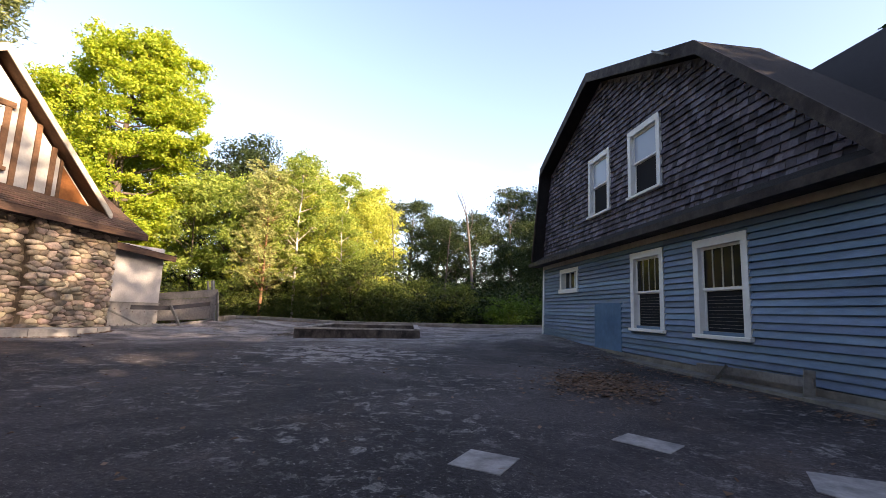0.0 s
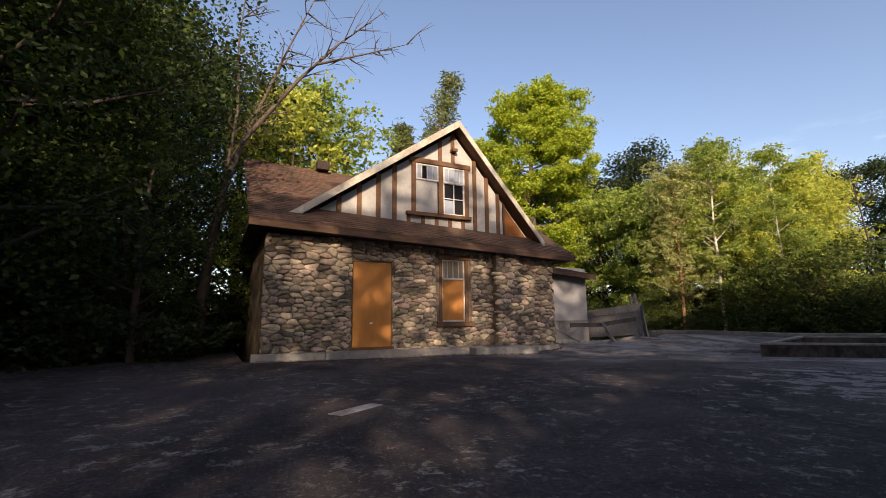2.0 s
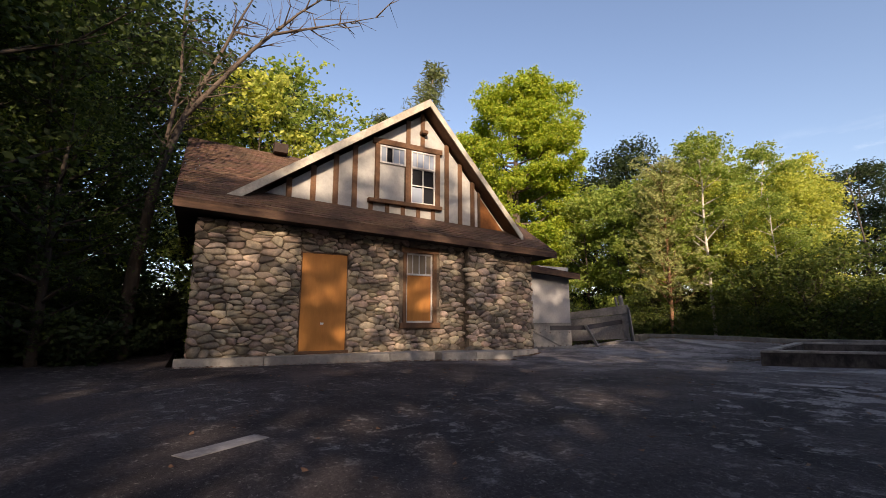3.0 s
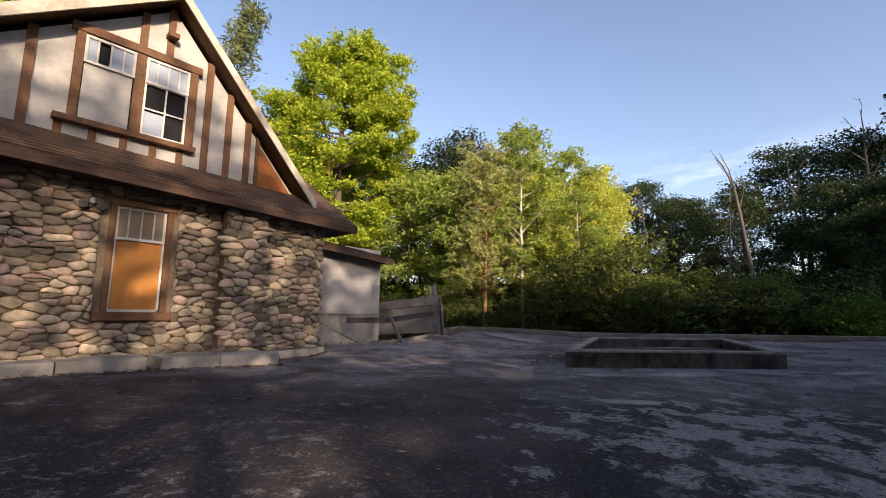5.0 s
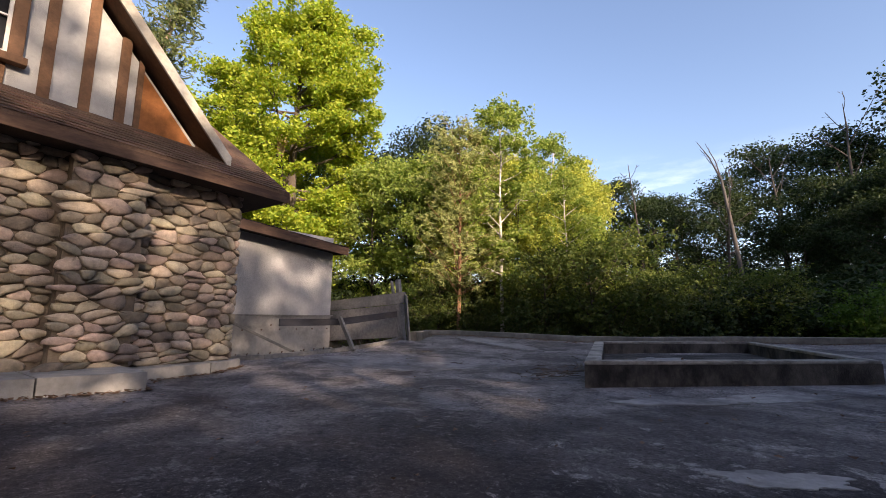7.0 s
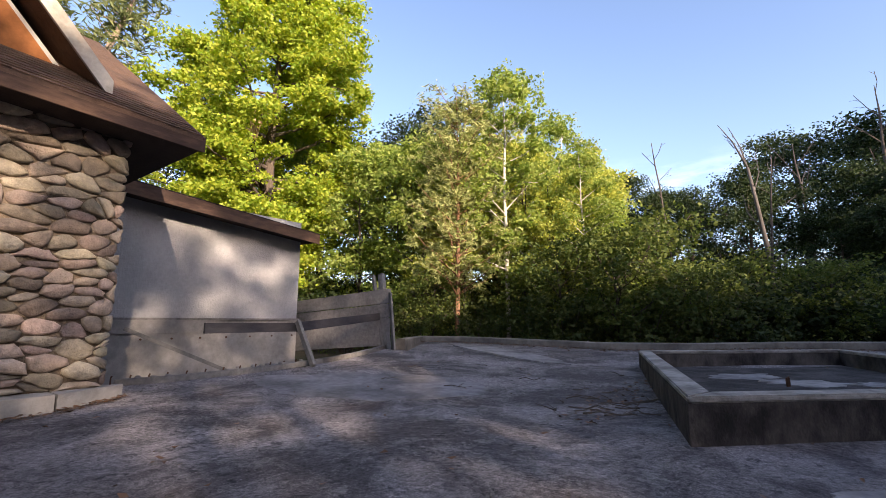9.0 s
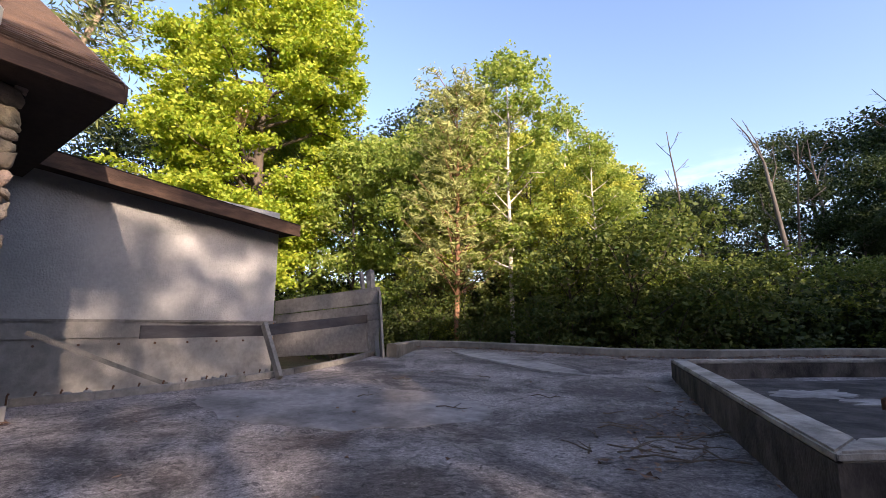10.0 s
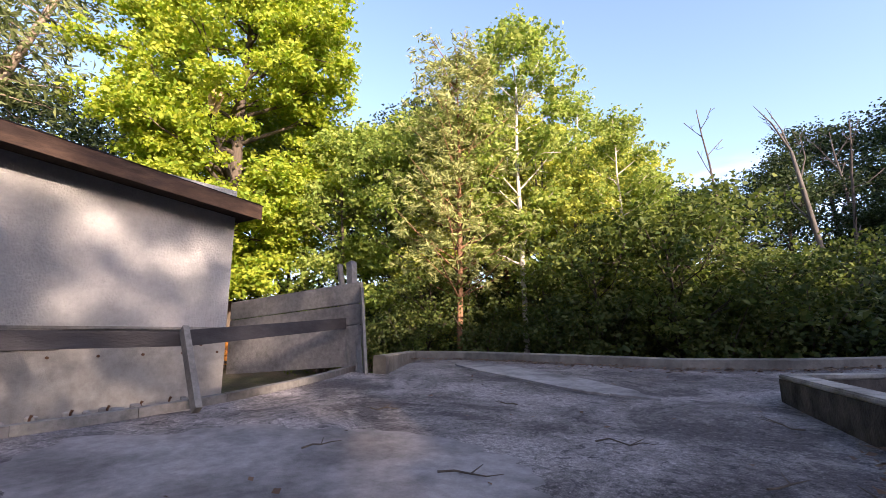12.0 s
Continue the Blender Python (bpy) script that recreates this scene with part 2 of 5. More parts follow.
# rail board wood, its shade put into the dark colour
M_SHADEWOOD = mat("shaded_grey_board", (0.062, 0.058, 0.062), 0.85, 0.3, 10, 0.4, 60, (0.035, 0.03, 0.03), 0.7, stretch=(1, 0.25, 1))
M_SOIL = mat("leaf_litter_soil", (0.055, 0.045, 0.032), 0.95, 0.4, 8, 0.6, 40, (0.03, 0.035, 0.015), 0.7)
M_MORTAR = mat("mortar", (0.20, 0.155, 0.11), 0.95, 0.4, 12, 0.7, 60, (0.09, 0.07, 0.052), 0.85, blotch=2)
M_STONE = mat("fieldstone", (0.335, 0.265, 0.195), 0.85, 0.34, 11, 0.6, 50, (0.17, 0.145, 0.118), 0.9, random_tint=0.55, blotch=2.2)
M_STONES = mat("fieldstone_far", (0.335, 0.265, 0.195), 0.85, 0.34, 11, 0.6, 50, (0.17, 0.145, 0.118), 0.9, island=0.55, blotch=2.2)
M_STUCCO = mat("pale_stucco", (0.43, 0.415, 0.385), 0.9, 0.12, 10, 0.35, 80, (0.29, 0.285, 0.27), 0.8)
M_ANNEX = mat("grey_stucco", (0.39, 0.375, 0.365), 0.9, 0.12, 14, 1.0, 32, (0.28, 0.275, 0.27), 0.7)
M_TIMBER = mat("brown_timber", (0.16, 0.085, 0.045), 0.8, 0.3, 14, 0.3, 60, (0.09, 0.05, 0.03), 0.7)
M_FASCIA = mat("worn_brown_fascia", (0.15, 0.085, 0.052), 0.8, 0.4, 10, 0.3, 60, (0.045, 0.028, 0.022), 0.9, blotch=1.8, stretch=(1, 0.25, 1))
# soffit brown, darkened to hold the deep shade under the eaves; also the vent
M_SOFFIT = mat("eave_shade_brown", (0.045, 0.032, 0.026), 0.9, 0.3, 8, 0.2)
M_RAW = mat("raw_orange_wood", (0.30, 0.115, 0.035), 0.8, 0.25, 10, 0.2, 50, (0.16, 0.06, 0.02), 0.6)
M_BARGE = mat("peeling_pale_barge_board", (0.50, 0.46, 0.38), 0.85, 0.25, 10, 0.3, 60, (0.22, 0.17, 0.12), 0.6)
M_SHINGLE = mat("brown_asphalt_shingle", (0.13, 0.075, 0.05), 0.9, 0.3, 16, 0.5, 120, (0.075, 0.05, 0.038), 0.7, island=0.3)
M_PLYWOOD = mat("orange_plywood", (0.50, 0.215, 0.05), 0.6, 0.15, 6, 0.15, 50, (0.36, 0.15, 0.04), 0.7, stretch=(1, 1, 0.3))
M_WHITE = mat("white_paint", (0.74, 0.73, 0.70), 0.6, 0.08, 8, 0.1, 60, (0.55, 0.53, 0.50), 0.5)
M_OLDWHITE = mat("peeling_white_paint", (0.62, 0.60, 0.56), 0.7, 0.15, 12, 0.2, 60, (0.36, 0.32, 0.28), 0.6)
M_BLUE = mat("blue_clapboard", (0.135, 0.20, 0.29), 0.6, 0.22, 9, 0.25, 70, (0.085, 0.135, 0.205), 0.9, random_tint=0.25, stretch=(0.4, 0.4, 2))
M_BLUEDOOR = mat("blue_door_panel", (0.075, 0.16, 0.27), 0.6, 0.2, 5, 0.2, 50, (0.055, 0.12, 0.21), 0.8)
M_DARKSHINGLES = mat("dark_wood_shingles", (0.11, 0.10, 0.122), 0.9, 0.4, 14, 0.5, 70, (0.06, 0.05, 0.06), 0.8, island=0.6)
M_DARKTRIM = mat("dark_brown_trim", (0.026, 0.019, 0.018), 0.8, 0.4, 9, 0.4, 60, (0.17, 0.14, 0.115), 0.22, blotch=2.6, stretch=(1, 1, 1))
M_DARKROOF = mat("charcoal_roofing", (0.024, 0.021, 0.021), 0.95, 0.3, 14, 0.4, 90)
M_TAN = mat("tan_frieze", (0.40, 0.36, 0.29), 0.8, 0.2, 9, 0.2, 60, (0.26, 0.225, 0.18), 0.7)
M_GREYWOOD = mat("weathered_grey_wood", (0.19, 0.178, 0.165), 0.9, 0.35, 14, 0.4, 60, (0.10, 0.092, 0.085), 0.8, random_tint=0.25)
M_GLASS = glass_mat("dark_window_glass", (0.012, 0.012, 0.014))
M_TANPANE = glass_mat("tan_window_glass", (0.27, 0.215, 0.15))
# pale blue glass colour with the sky's reflection painted in
M_SKYPANE = glass_mat("sky_tinted_glass", (0.30, 0.34, 0.40))
# near-black that stands in for the darkness of unlit rooms
M_DARK = mat("unlit_room_black", (0.012, 0.012, 0.014), 0.95, 0.1, 5, 0)
M_RUST = mat("rusty_iron", (0.09, 0.045, 0.025), 0.8, 0.3, 20, 0.3)
M_METAL = mat("grey_lamp_metal", (0.30, 0.29, 0.28), 0.4, 0.1, 10, 0.1, metal=0.8)
M_BARK = mat("grey_brown_bark", (0.10, 0.078, 0.06), 0.95, 0.35, 10, 0.8, 24, (0.06, 0.045, 0.035), 0.6, stretch=(1, 1, 0.3))
# the bark above at half its tone, for trunks and limbs in shade
M_SHADEBARK = mat("shade_darkened_bark", (0.05, 0.04, 0.032), 0.95, 0.35, 10, 0.8, 24, (0.03, 0.023, 0.018), 0.6, stretch=(1, 1, 0.3))
M_PINEBARK = mat("orange_pine_bark", (0.24, 0.125, 0.07), 0.95, 0.35, 10, 0.8, 24, (0.11, 0.07, 0.05), 0.6, stretch=(1, 1, 0.3))
M_BIRCH = mat("white_birch_bark", (0.55, 0.50, 0.44), 0.8, 0.2, 8, 0.3, 30, (0.20, 0.17, 0.15), 0.5, stretch=(1, 1, 2.5), blotch=3)
M_DEADWOOD = mat("grey_dead_wood", (0.085, 0.072, 0.064), 0.9, 0.3, 10, 0.5, 40)
M_PALETRUNK = mat("pale_conifer_bark", (0.27, 0.21, 0.16), 0.95, 0.3, 10, 0.6, 24, (0.17, 0.12, 0.09), 0.6, stretch=(1, 1, 0.3))
M_TORN = mat("torn_pale_wood", (0.50, 0.34, 0.19), 0.9, 0.3, 12, 0.5, 40, (0.30, 0.19, 0.10), 0.6, stretch=(1, 1, 0.2))
M_PALEDEAD = mat("weathered_dead_wood", (0.10, 0.088, 0.08), 0.9, 0.3, 10, 0.5, 40, (0.05, 0.044, 0.04), 0.6, stretch=(1, 1, 0.3))
M_LEAF_MAPLE = leaf_mat("maple_leaf", (0.175, 0.275, 0.027), (0.37, 0.39, 0.045), 0.42)
M_LEAF_GREEN = leaf_mat("green_leaf", (0.155, 0.235, 0.045), (0.31, 0.345, 0.08), 0.45)
M_LEAF_YELLOW = leaf_mat("yellow_green_leaf", (0.26, 0.32, 0.055), (0.46, 0.45, 0.095), 0.45)
# four leaf greens darkened to carry the shade inside the wood
M_LEAF_DEEPSHADE = leaf_mat("deep_shade_leaf", (0.012, 0.025, 0.008), (0.04, 0.06, 0.016), 0.22)
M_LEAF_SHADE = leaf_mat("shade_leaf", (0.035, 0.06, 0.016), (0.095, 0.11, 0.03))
M_LEAF_THICKET = leaf_mat("thicket_shade_leaf", (0.045, 0.078, 0.016), (0.14, 0.165, 0.038), 0.38)
M_LEAF_WOOD = leaf_mat("wood_shade_leaf", (0.018, 0.034, 0.009), (0.075, 0.105, 0.024), 0.36)
M_LEAF_BRIGHT = leaf_mat("bright_bush_leaf", (0.055, 0.11, 0.018), (0.10, 0.16, 0.024))
M_LEAF_ORANGE = leaf_mat("orange_leaf", (0.42, 0.14, 0.03), (0.34, 0.20, 0.04))
M_NEEDLE = leaf_mat("pine_needle", (0.20, 0.24, 0.075), (0.36, 0.36, 0.14), 0.32)
M_NEEDLE_DARK = leaf_mat("spruce_needle", (0.06, 0.085, 0.028), (0.15, 0.17, 0.06), 0.2)
M_DRYLEAF = leaf_mat("dry_leaf", (0.055, 0.030, 0.017), (0.17, 0.095, 0.055), 0.05)


# ---- building helpers ----
def link_mesh(name, me, material, parent=None, label="", smooth=False):
    ob = new(name, me)
    if not me.materials:
        me.materials.append(material)
    if parent is not None:
        ob.parent = parent
    if label:
        ob["label"] = label
    if smooth:
        for p in me.polygons:
            p.use_smooth = True
    return ob


def part(name, bm, material, parent=None, label="", smooth=False):
    bmesh.ops.recalc_face_normals(bm, faces=bm.faces)
    me = bpy.data.meshes.new(name)
    bm.to_mesh(me)
    bm.free()
    return link_mesh(name, me, material, parent, label, smooth)


def empty(name, label, category, at=(0, 0, 0), rz=0.0, kind="", group=""):
    ob = new(name)
    ob.empty_display_size = 0.1
    ob.matrix_world = pose(*at, 0, 0, rz)
    return tagged(ob, label, category, group, kind)


def add_box(bm, lo, hi, bevel=0.0):
    r = bmesh.ops.create_cube(bm, size=1.0)
    c = [(a + b) / 2 for a, b in zip(lo, hi)]
    d = [max(abs(b - a), 1e-4) for a, b in zip(lo, hi)]
    bmesh.ops.scale(bm, vec=d, verts=r["verts"])
    bmesh.ops.translate(bm, vec=c, verts=r["verts"])
    if bevel:
        edges = list({e for v in r["verts"] for e in v.link_edges})
        bmesh.ops.bevel(bm, geom=edges, offset=bevel, segments=1, affect="EDGES")


def box(lo, hi, bevel=0.0):
    bm = bmesh.new()
    add_box(bm, lo, hi, bevel)
    return bm


def add_bar(bm, a, b, w, h, up=(0, 0, 1)):
    """A square bar from a to b, w wide across and h along up."""
    a, b, up = Vector(a), Vector(b), Vector(up)
    d = (b - a).normalized()
    side = d.cross(up).normalized()
    up = side.cross(d).normalized()
    vs = [bm.verts.new(p + side * i * w / 2 + up * j * h / 2) for p in (a, b) for i, j in ((-1, -1), (1, -1), (1, 1), (-1, 1))]
    for f in ((0, 1, 2, 3), (7, 6, 5, 4), (0, 4, 5, 1), (1, 5, 6, 2), (2, 6, 7, 3), (3, 7, 4, 0)):
        bm.faces.new([vs[i] for i in f])


def bar(a, b, w, h, up=(0, 0, 1)):
    bm = bmesh.new()
    add_bar(bm, a, b, w, h, up)
    return bm


def slab(points, shift):
    """A flat plate: a polygon pushed along the vector shift."""
    bm = bmesh.new()
    lo = [bm.verts.new(p) for p in points]
    hi = [bm.verts.new(Vector(p) + Vector(shift)) for p in points]
    bm.faces.new(lo)
    bm.faces.new(hi)
    k = len(points)
    for i in range(k):
        bm.faces.new((lo[i], lo[(i + 1) % k], hi[(i + 1) % k], hi[i]))
    return bm


def add_tube(bm, pts, radii, sides=7):
    rings = []
    for i, p in enumerate(pts):
        p = Vector(p)
        d = (Vector(pts[min(i + 1, len(pts) - 1)]) - Vector(pts[max(i - 1, 0)])).normalized()
        u = d.orthogonal().normalized()
        v = d.cross(u)
        rings.append([bm.verts.new(p + (u * math.cos(a) + v * math.sin(a)) * radii[i]) for a in (2 * math.pi * k / sides for k in range(sides))])
    for r0, r1 in zip(rings, rings[1:]):
        best = min(range(sides), key=lambda s: sum((r0[k].co - r1[(k + s) % sides].co).length for k in range(sides)))
        for k in range(sides):
            bm.faces.new((r0[k], r0[(k + 1) % sides], r1[(k + 1 + best) % sides], r1[(k + best) % sides]))
    bm.faces.new(rings[-1])


def tube(pts, radii, sides=7):
    bm = bmesh.new()
    add_tube(bm, pts, radii, sides)
    return bm


def step(e0, e1, v):
    k = min(max((v - e0) / (e1 - e0), 0.0), 1.0)
    return k * k * (3 - 2 * k)


def ground_z(x, y):
    z = -0.07 * step(6, 12, y) * step(-3.5, -7.0, x)
    z += 0.30 * step(0, 1, ((-x - 6) * 0.5 + (y - 14) * 0.4) / 5)
    z += 0.30 * step(12, 20, y) * step(-1, 3.5, x)
    return z


# ---- ground ----

KERB = [(-11.3, 19.35), (-12.2, 21.3), (-11.0, 21.7), (-8.8, 21.6), (-6.9, 22.0), (-5.3, 22.9), (-3.0, 25.3), (0.5, 27.8), (4.0, 29.0), (12.0, 29.5)]


def kerb_y(x):
    pts = KERB[1:]
    for (x0, y0), (x1, y1) in zip(pts, pts[1:]):
        if x0 <= x <= x1:
            return y0 + (y1 - y0) * (x - x0) / (x1 - x0)
    return pts[0][1] if x < pts[0][0] else pts[-1][1]


# one sheet of woodland soil to the horizon, a little below the yard
bm = bmesh.new()
xs = [-900, -300, -120, -60] + [-40 + 2 * i for i in range(41)] + [60, 120, 300, 900]
ys = [-900, -300, -120, -60] + [-40 + 2 * i for i in range(56)] + [100, 160, 300, 900]
grid = [[bm.verts.new((x, y, -0.55 + 0.12 * noise.noise((x * 0.15, y * 0.15, 0)))) for y in ys] for x in xs]
for i in range(len(xs) - 1):
    for j in range(len(ys) - 1):
        bm.faces.new((grid[i][j], grid[i + 1][j], grid[i + 1][j + 1], grid[i][j + 1]))
tagged(part("ground", bm, M_SOIL, smooth=True), "dark woodland soil with fallen leaves", "ground", kind="structure")

# the paved yard
EDGE_W = [(-30, -40), (-30, 2.5), (-9.9, 2.6), (-9.9, 12.7), (-10.45, 12.8), (-9.95, 15.5), (-10.9, 18.3), (-10.2, 18.4), (-12.0, 21.4), (-10.9, 21.8)]
outline = EDGE_W + [(x, y + 0.1) for x, y in KERB[3:]] + [(40, 29.5), (40, -40)]
bm = bmesh.new()
f = bm.faces.new([bm.verts.new((x, y, 0)) for x, y in outline])
bmesh.ops.triangulate(bm, faces=[f])
cuts = [(x, 0) for x in range(-29, 40)] + [(y, 1) for y in range(-8, 30)]
for v, axis in cuts:
    no = (1, 0, 0) if axis == 0 else (0, 1, 0)
    co = (v, 0, 0) if axis == 0 else (0, v, 0)
    bmesh.ops.bisect_plane(bm, geom=bm.verts[:] + bm.edges[:] + bm.faces[:], plane_co=co, plane_no=no)
bmesh.ops.triangulate(bm, faces=bm.faces[:])
for v in bm.verts:
    v.co.z = ground_z(v.co.x, v.co.y)
r = bmesh.ops.extrude_face_region(bm, geom=bm.faces[:])
for v in [g for g in r["geom"] if isinstance(g, bmesh.types.BMVert)]:
    v.co.z -= 0.7
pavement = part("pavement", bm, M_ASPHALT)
tagged(pavement, "cracked dark asphalt yard with worn pale patches", "pavement", kind="structure")


def kerb_run(pts, width, height, name, label):
    """A low cast wall along a line on the ground."""
    bm = bmesh.new()
    rings = []
    for i, (x, y) in enumerate(pts):
        a = Vector(pts[max(i - 1, 0)])
        b = Vector(pts[min(i + 1, len(pts) - 1)])
        d = (b - a).normalized()
        nrm = Vector((-d.y, d.x))
        z = ground_z(x, y)
        ring = []
        for o, h in ((-width / 2, -0.3), (-width / 2, height - 0.02), (-width / 2 + 0.02, height), (width / 2 - 0.02, height), (width / 2, height - 0.02), (width / 2, -0.3)):
            ring.append(bm.verts.new((x + nrm.x * o, y + nrm.y * o, z + h)))
        rings.append(ring)
    for r0, r1 in zip(rings, rings[1:]):
        for k in range(5):
            bm.faces.new((r0[k], r0[k + 1], r1[k + 1], r1[k]))
    bm.faces.new(rings[0])
    bm.faces.new(rings[-1])
    return tagged(part(name, bm, M_KERB), label, "kerb", kind="structure")


kerb_run(KERB, 0.24, 0.17, "kerb", "low weathered concrete kerb along the wood's edge")

# ---- stone cottage ----
FX, Y0, Y1 = -9.62, 2.97, 12.45
EAVE_X = -9.1


def eave_z(y):
    return 3.47 - 0.04 * (y - 2.5)


cottage = empty("stone_cottage", "fieldstone cottage with boarded door and half-timbered gable", "house", (FX, 7.7, 0))


def child(ob, parent):
    ob.parent = parent
    ob.matrix_parent_inverse = parent.matrix_world.inverted()
    return ob


DOOR = (5.28, 6.46, 0.22, 2.68)
WIN = (8.06, 8.98, 0.92, 2.92)
bm = bmesh.new()
for lo, hi in (((FX - 0.45, Y0, -0.3), (FX, DOOR[0], 3.3)), ((FX - 0.45, DOOR[0], DOOR[3]), (FX, DOOR[1], 3.3)), ((FX - 0.45, DOOR[0], -0.3), (FX, DOOR[1], DOOR[2])),
               ((FX - 0.45, DOOR[1], -0.3), (FX, WIN[0], 3.3)), ((FX - 0.45, WIN[0], -0.3), (FX, WIN[1], WIN[2])), ((FX - 0.45, WIN[0], WIN[3]), (FX, WIN[1], 3.3)),
               ((FX - 0.45, WIN[1], -0.3), (FX, Y1, 3.3)),
               ((-18.5, Y0, -0.6), (FX - 0.45, Y0 + 0.4, 3.3)), ((-18.5, Y1 - 0.4, -0.6), (FX - 0.45, Y1, 3.2)), ((-18.9, Y0, -0.6), (-18.5, Y1, 3.3))):
    add_box(bm, lo, hi)
stone_wall = child(part("wall", bm, M_MORTAR), cottage)
# black sheets behind the openings in place of unlit rooms
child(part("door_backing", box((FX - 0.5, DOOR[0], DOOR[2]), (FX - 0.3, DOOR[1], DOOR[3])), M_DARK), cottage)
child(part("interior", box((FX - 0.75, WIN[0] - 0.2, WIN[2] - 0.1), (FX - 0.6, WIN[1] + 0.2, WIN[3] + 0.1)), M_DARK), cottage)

# roofs
child(part("roof", slab([(EAVE_X, 2.5, eave_z(2.5)), (EAVE_X, 13.1, eave_z(13.1)), (-14.1, 13.1, 6.35), (-14.1, 3.4, 6.62)], (0, 0, 0.12)), M_SHINGLE, label="brown asphalt shingle roof with fallen leaves"), cottage)
child(part("rear_roof", slab([(-14.1, 3.4, 6.62), (-14.1, 13.1, 6.35), (-19.4, 13.1, 3.1), (-19.4, 2.5, 3.3)], (0, 0, 0.12)), M_SHINGLE), cottage)
child(part("end_gable", slab([(-9.7, Y1 - 0.1, 3.1), (-18.8, Y1 - 0.1, 3.1), (-14.1, Y1 - 0.1, 6.3)], (0, -0.2, 0)), M_STUCCO), cottage)
child(part("end_gable", slab([(-9.7, Y0 + 0.3, 3.2), (-18.8, Y0 + 0.3, 3.2), (-14.1, Y0 + 0.6, 6.5)], (0, -0.2, 0)), M_TIMBER), cottage)
child(part("fascia", slab([(EAVE_X + 0.002, 2.5, eave_z(2.5) + 0.06), (EAVE_X + 0.002, 13.1, eave_z(13.1) + 0.06), (EAVE_X + 0.002, 13.1, eave_z(13.1) - 0.08), (EAVE_X + 0.002, 2.5, eave_z(2.5) - 0.08)], (0.03, 0, 0)), M_FASCIA), cottage)
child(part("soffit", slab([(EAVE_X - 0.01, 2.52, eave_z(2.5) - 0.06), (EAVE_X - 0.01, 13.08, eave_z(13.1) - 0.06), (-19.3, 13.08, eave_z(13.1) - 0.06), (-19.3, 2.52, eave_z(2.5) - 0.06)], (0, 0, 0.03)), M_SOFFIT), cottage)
child(part("fascia", slab([(EAVE_X, 13.105, eave_z(13.1) - 0.07), (EAVE_X, 13.105, eave_z(13.1) + 0.12), (-14.1, 13.105, 6.45), (-14.1, 13.105, 6.27)], (0, 0.03, 0)), M_FASCIA), cottage)

# cross gable with half timbering
GX, RX = -10.14, -9.7
PEAK, FOOT_L, FOOT_R = (8.85, 7.5), (3.45, 3.75), (12.25, 3.62)


def rake_z(y):
    (py, pz), (ly, lz), (ry, rz) = PEAK, FOOT_L, FOOT_R
    return lz + (pz - lz) * (y - ly) / (py - ly) if y < py else rz + (pz - rz) * (ry - y) / (ry - py)


child(part("gable_wall", slab([(GX, 3.7, 3.7), (GX, 12.0, 3.7), (GX, PEAK[0], PEAK[1] - 0.2)], (-0.15, 0, 0)), M_STUCCO, label="pale stucco gable panel"), cottage)
for foot, nm in ((FOOT_L, "gable_roof"), (FOOT_R, "gable_roof")):
    child(part(nm, slab([(RX, PEAK[0], PEAK[1]), (RX, foot[0], foot[1]), (-15.2, foot[0], foot[1]), (-15.2, PEAK[0], PEAK[1])], (0, 0, 0.1)), M_SHINGLE), cottage)
    bm = slab([(RX, PEAK[0], PEAK[1] + 0.12), (RX, foot[0], foot[1] + 0.12), (RX, foot[0], foot[1] - 0.12), (RX, PEAK[0], PEAK[1] - 0.12)], (0.04, 0, 0))
    child(part("barge_board", bm, M_BARGE, label="peeling pale barge board"), cottage)
    child(part("rake_soffit", slab([(RX - 0.01, PEAK[0], PEAK[1] - 0.06), (RX - 0.01, foot[0], foot[1] - 0.06), (GX - 0.1, foot[0], foot[1] - 0.06), (GX - 0.1, PEAK[0], PEAK[1] - 0.06)], (0, 0, 0.03)), M_TIMBER), cottage)


def stud(y, z0, z1, w=0.14, lean=0.0):
    bm = slab([(GX, y - w / 2, z0), (GX, y + w / 2, z0), (GX, y + w / 2 + lean, z1), (GX, y - w / 2 + lean, z1)], (0.04, 0, 0))
    child(part("timber_stud", bm, M_TIMBER), cottage)


for y in (4.98, 5.59, 6.19, 6.72):
    stud(y, 3.75, rake_z(y) - 0.12)
for y in (9.66, 10.14, 10.6):
    stud(y, 3.75, rake_z(y) - 0.12)
for y in (7.2, 7.7, 8.19, 8.69, 9.18):
    stud(y, 3.75, 4.32, 0.12)
for y in (8.34, 8.82):
    stud(y, 6.2, rake_z(y) - 0.15, 0.13)
child(part("timber_stud", slab([(GX, 10.8, 3.7), (GX, 10.88, 3.7), (GX, 10.88, 5.0), (GX, 10.8, 5.1)], (0.05, 0, 0)), M_TIMBER), cottage)
child(part("bare_panel", slab([(GX + 0.005, 10.85, 3.72), (GX + 0.005, 11.9, 3.72), (GX + 0.005, 10.85, 4.95)], (0.02, 0, 0)), M_RAW, label="stripped orange wood panel"), cottage)

# ---- annex behind the cottage ----
annex = empty("annex", "grey stucco annex with a low brown roof", "house", (-13.2, 15, 0))
AX = -13.0
child(part("wall", box((AX - 0.25, 12.3, 0.9), (AX, 17.4, 3.3)), M_ANNEX, label="grey rough stucco wall"), annex)
child(part("lower_wall", box((AX - 0.22, 12.3, -0.8), (AX + 0.05, 17.38, 0.86)), M_CONCRETE, label="pale cement base with bolt holes"), annex)
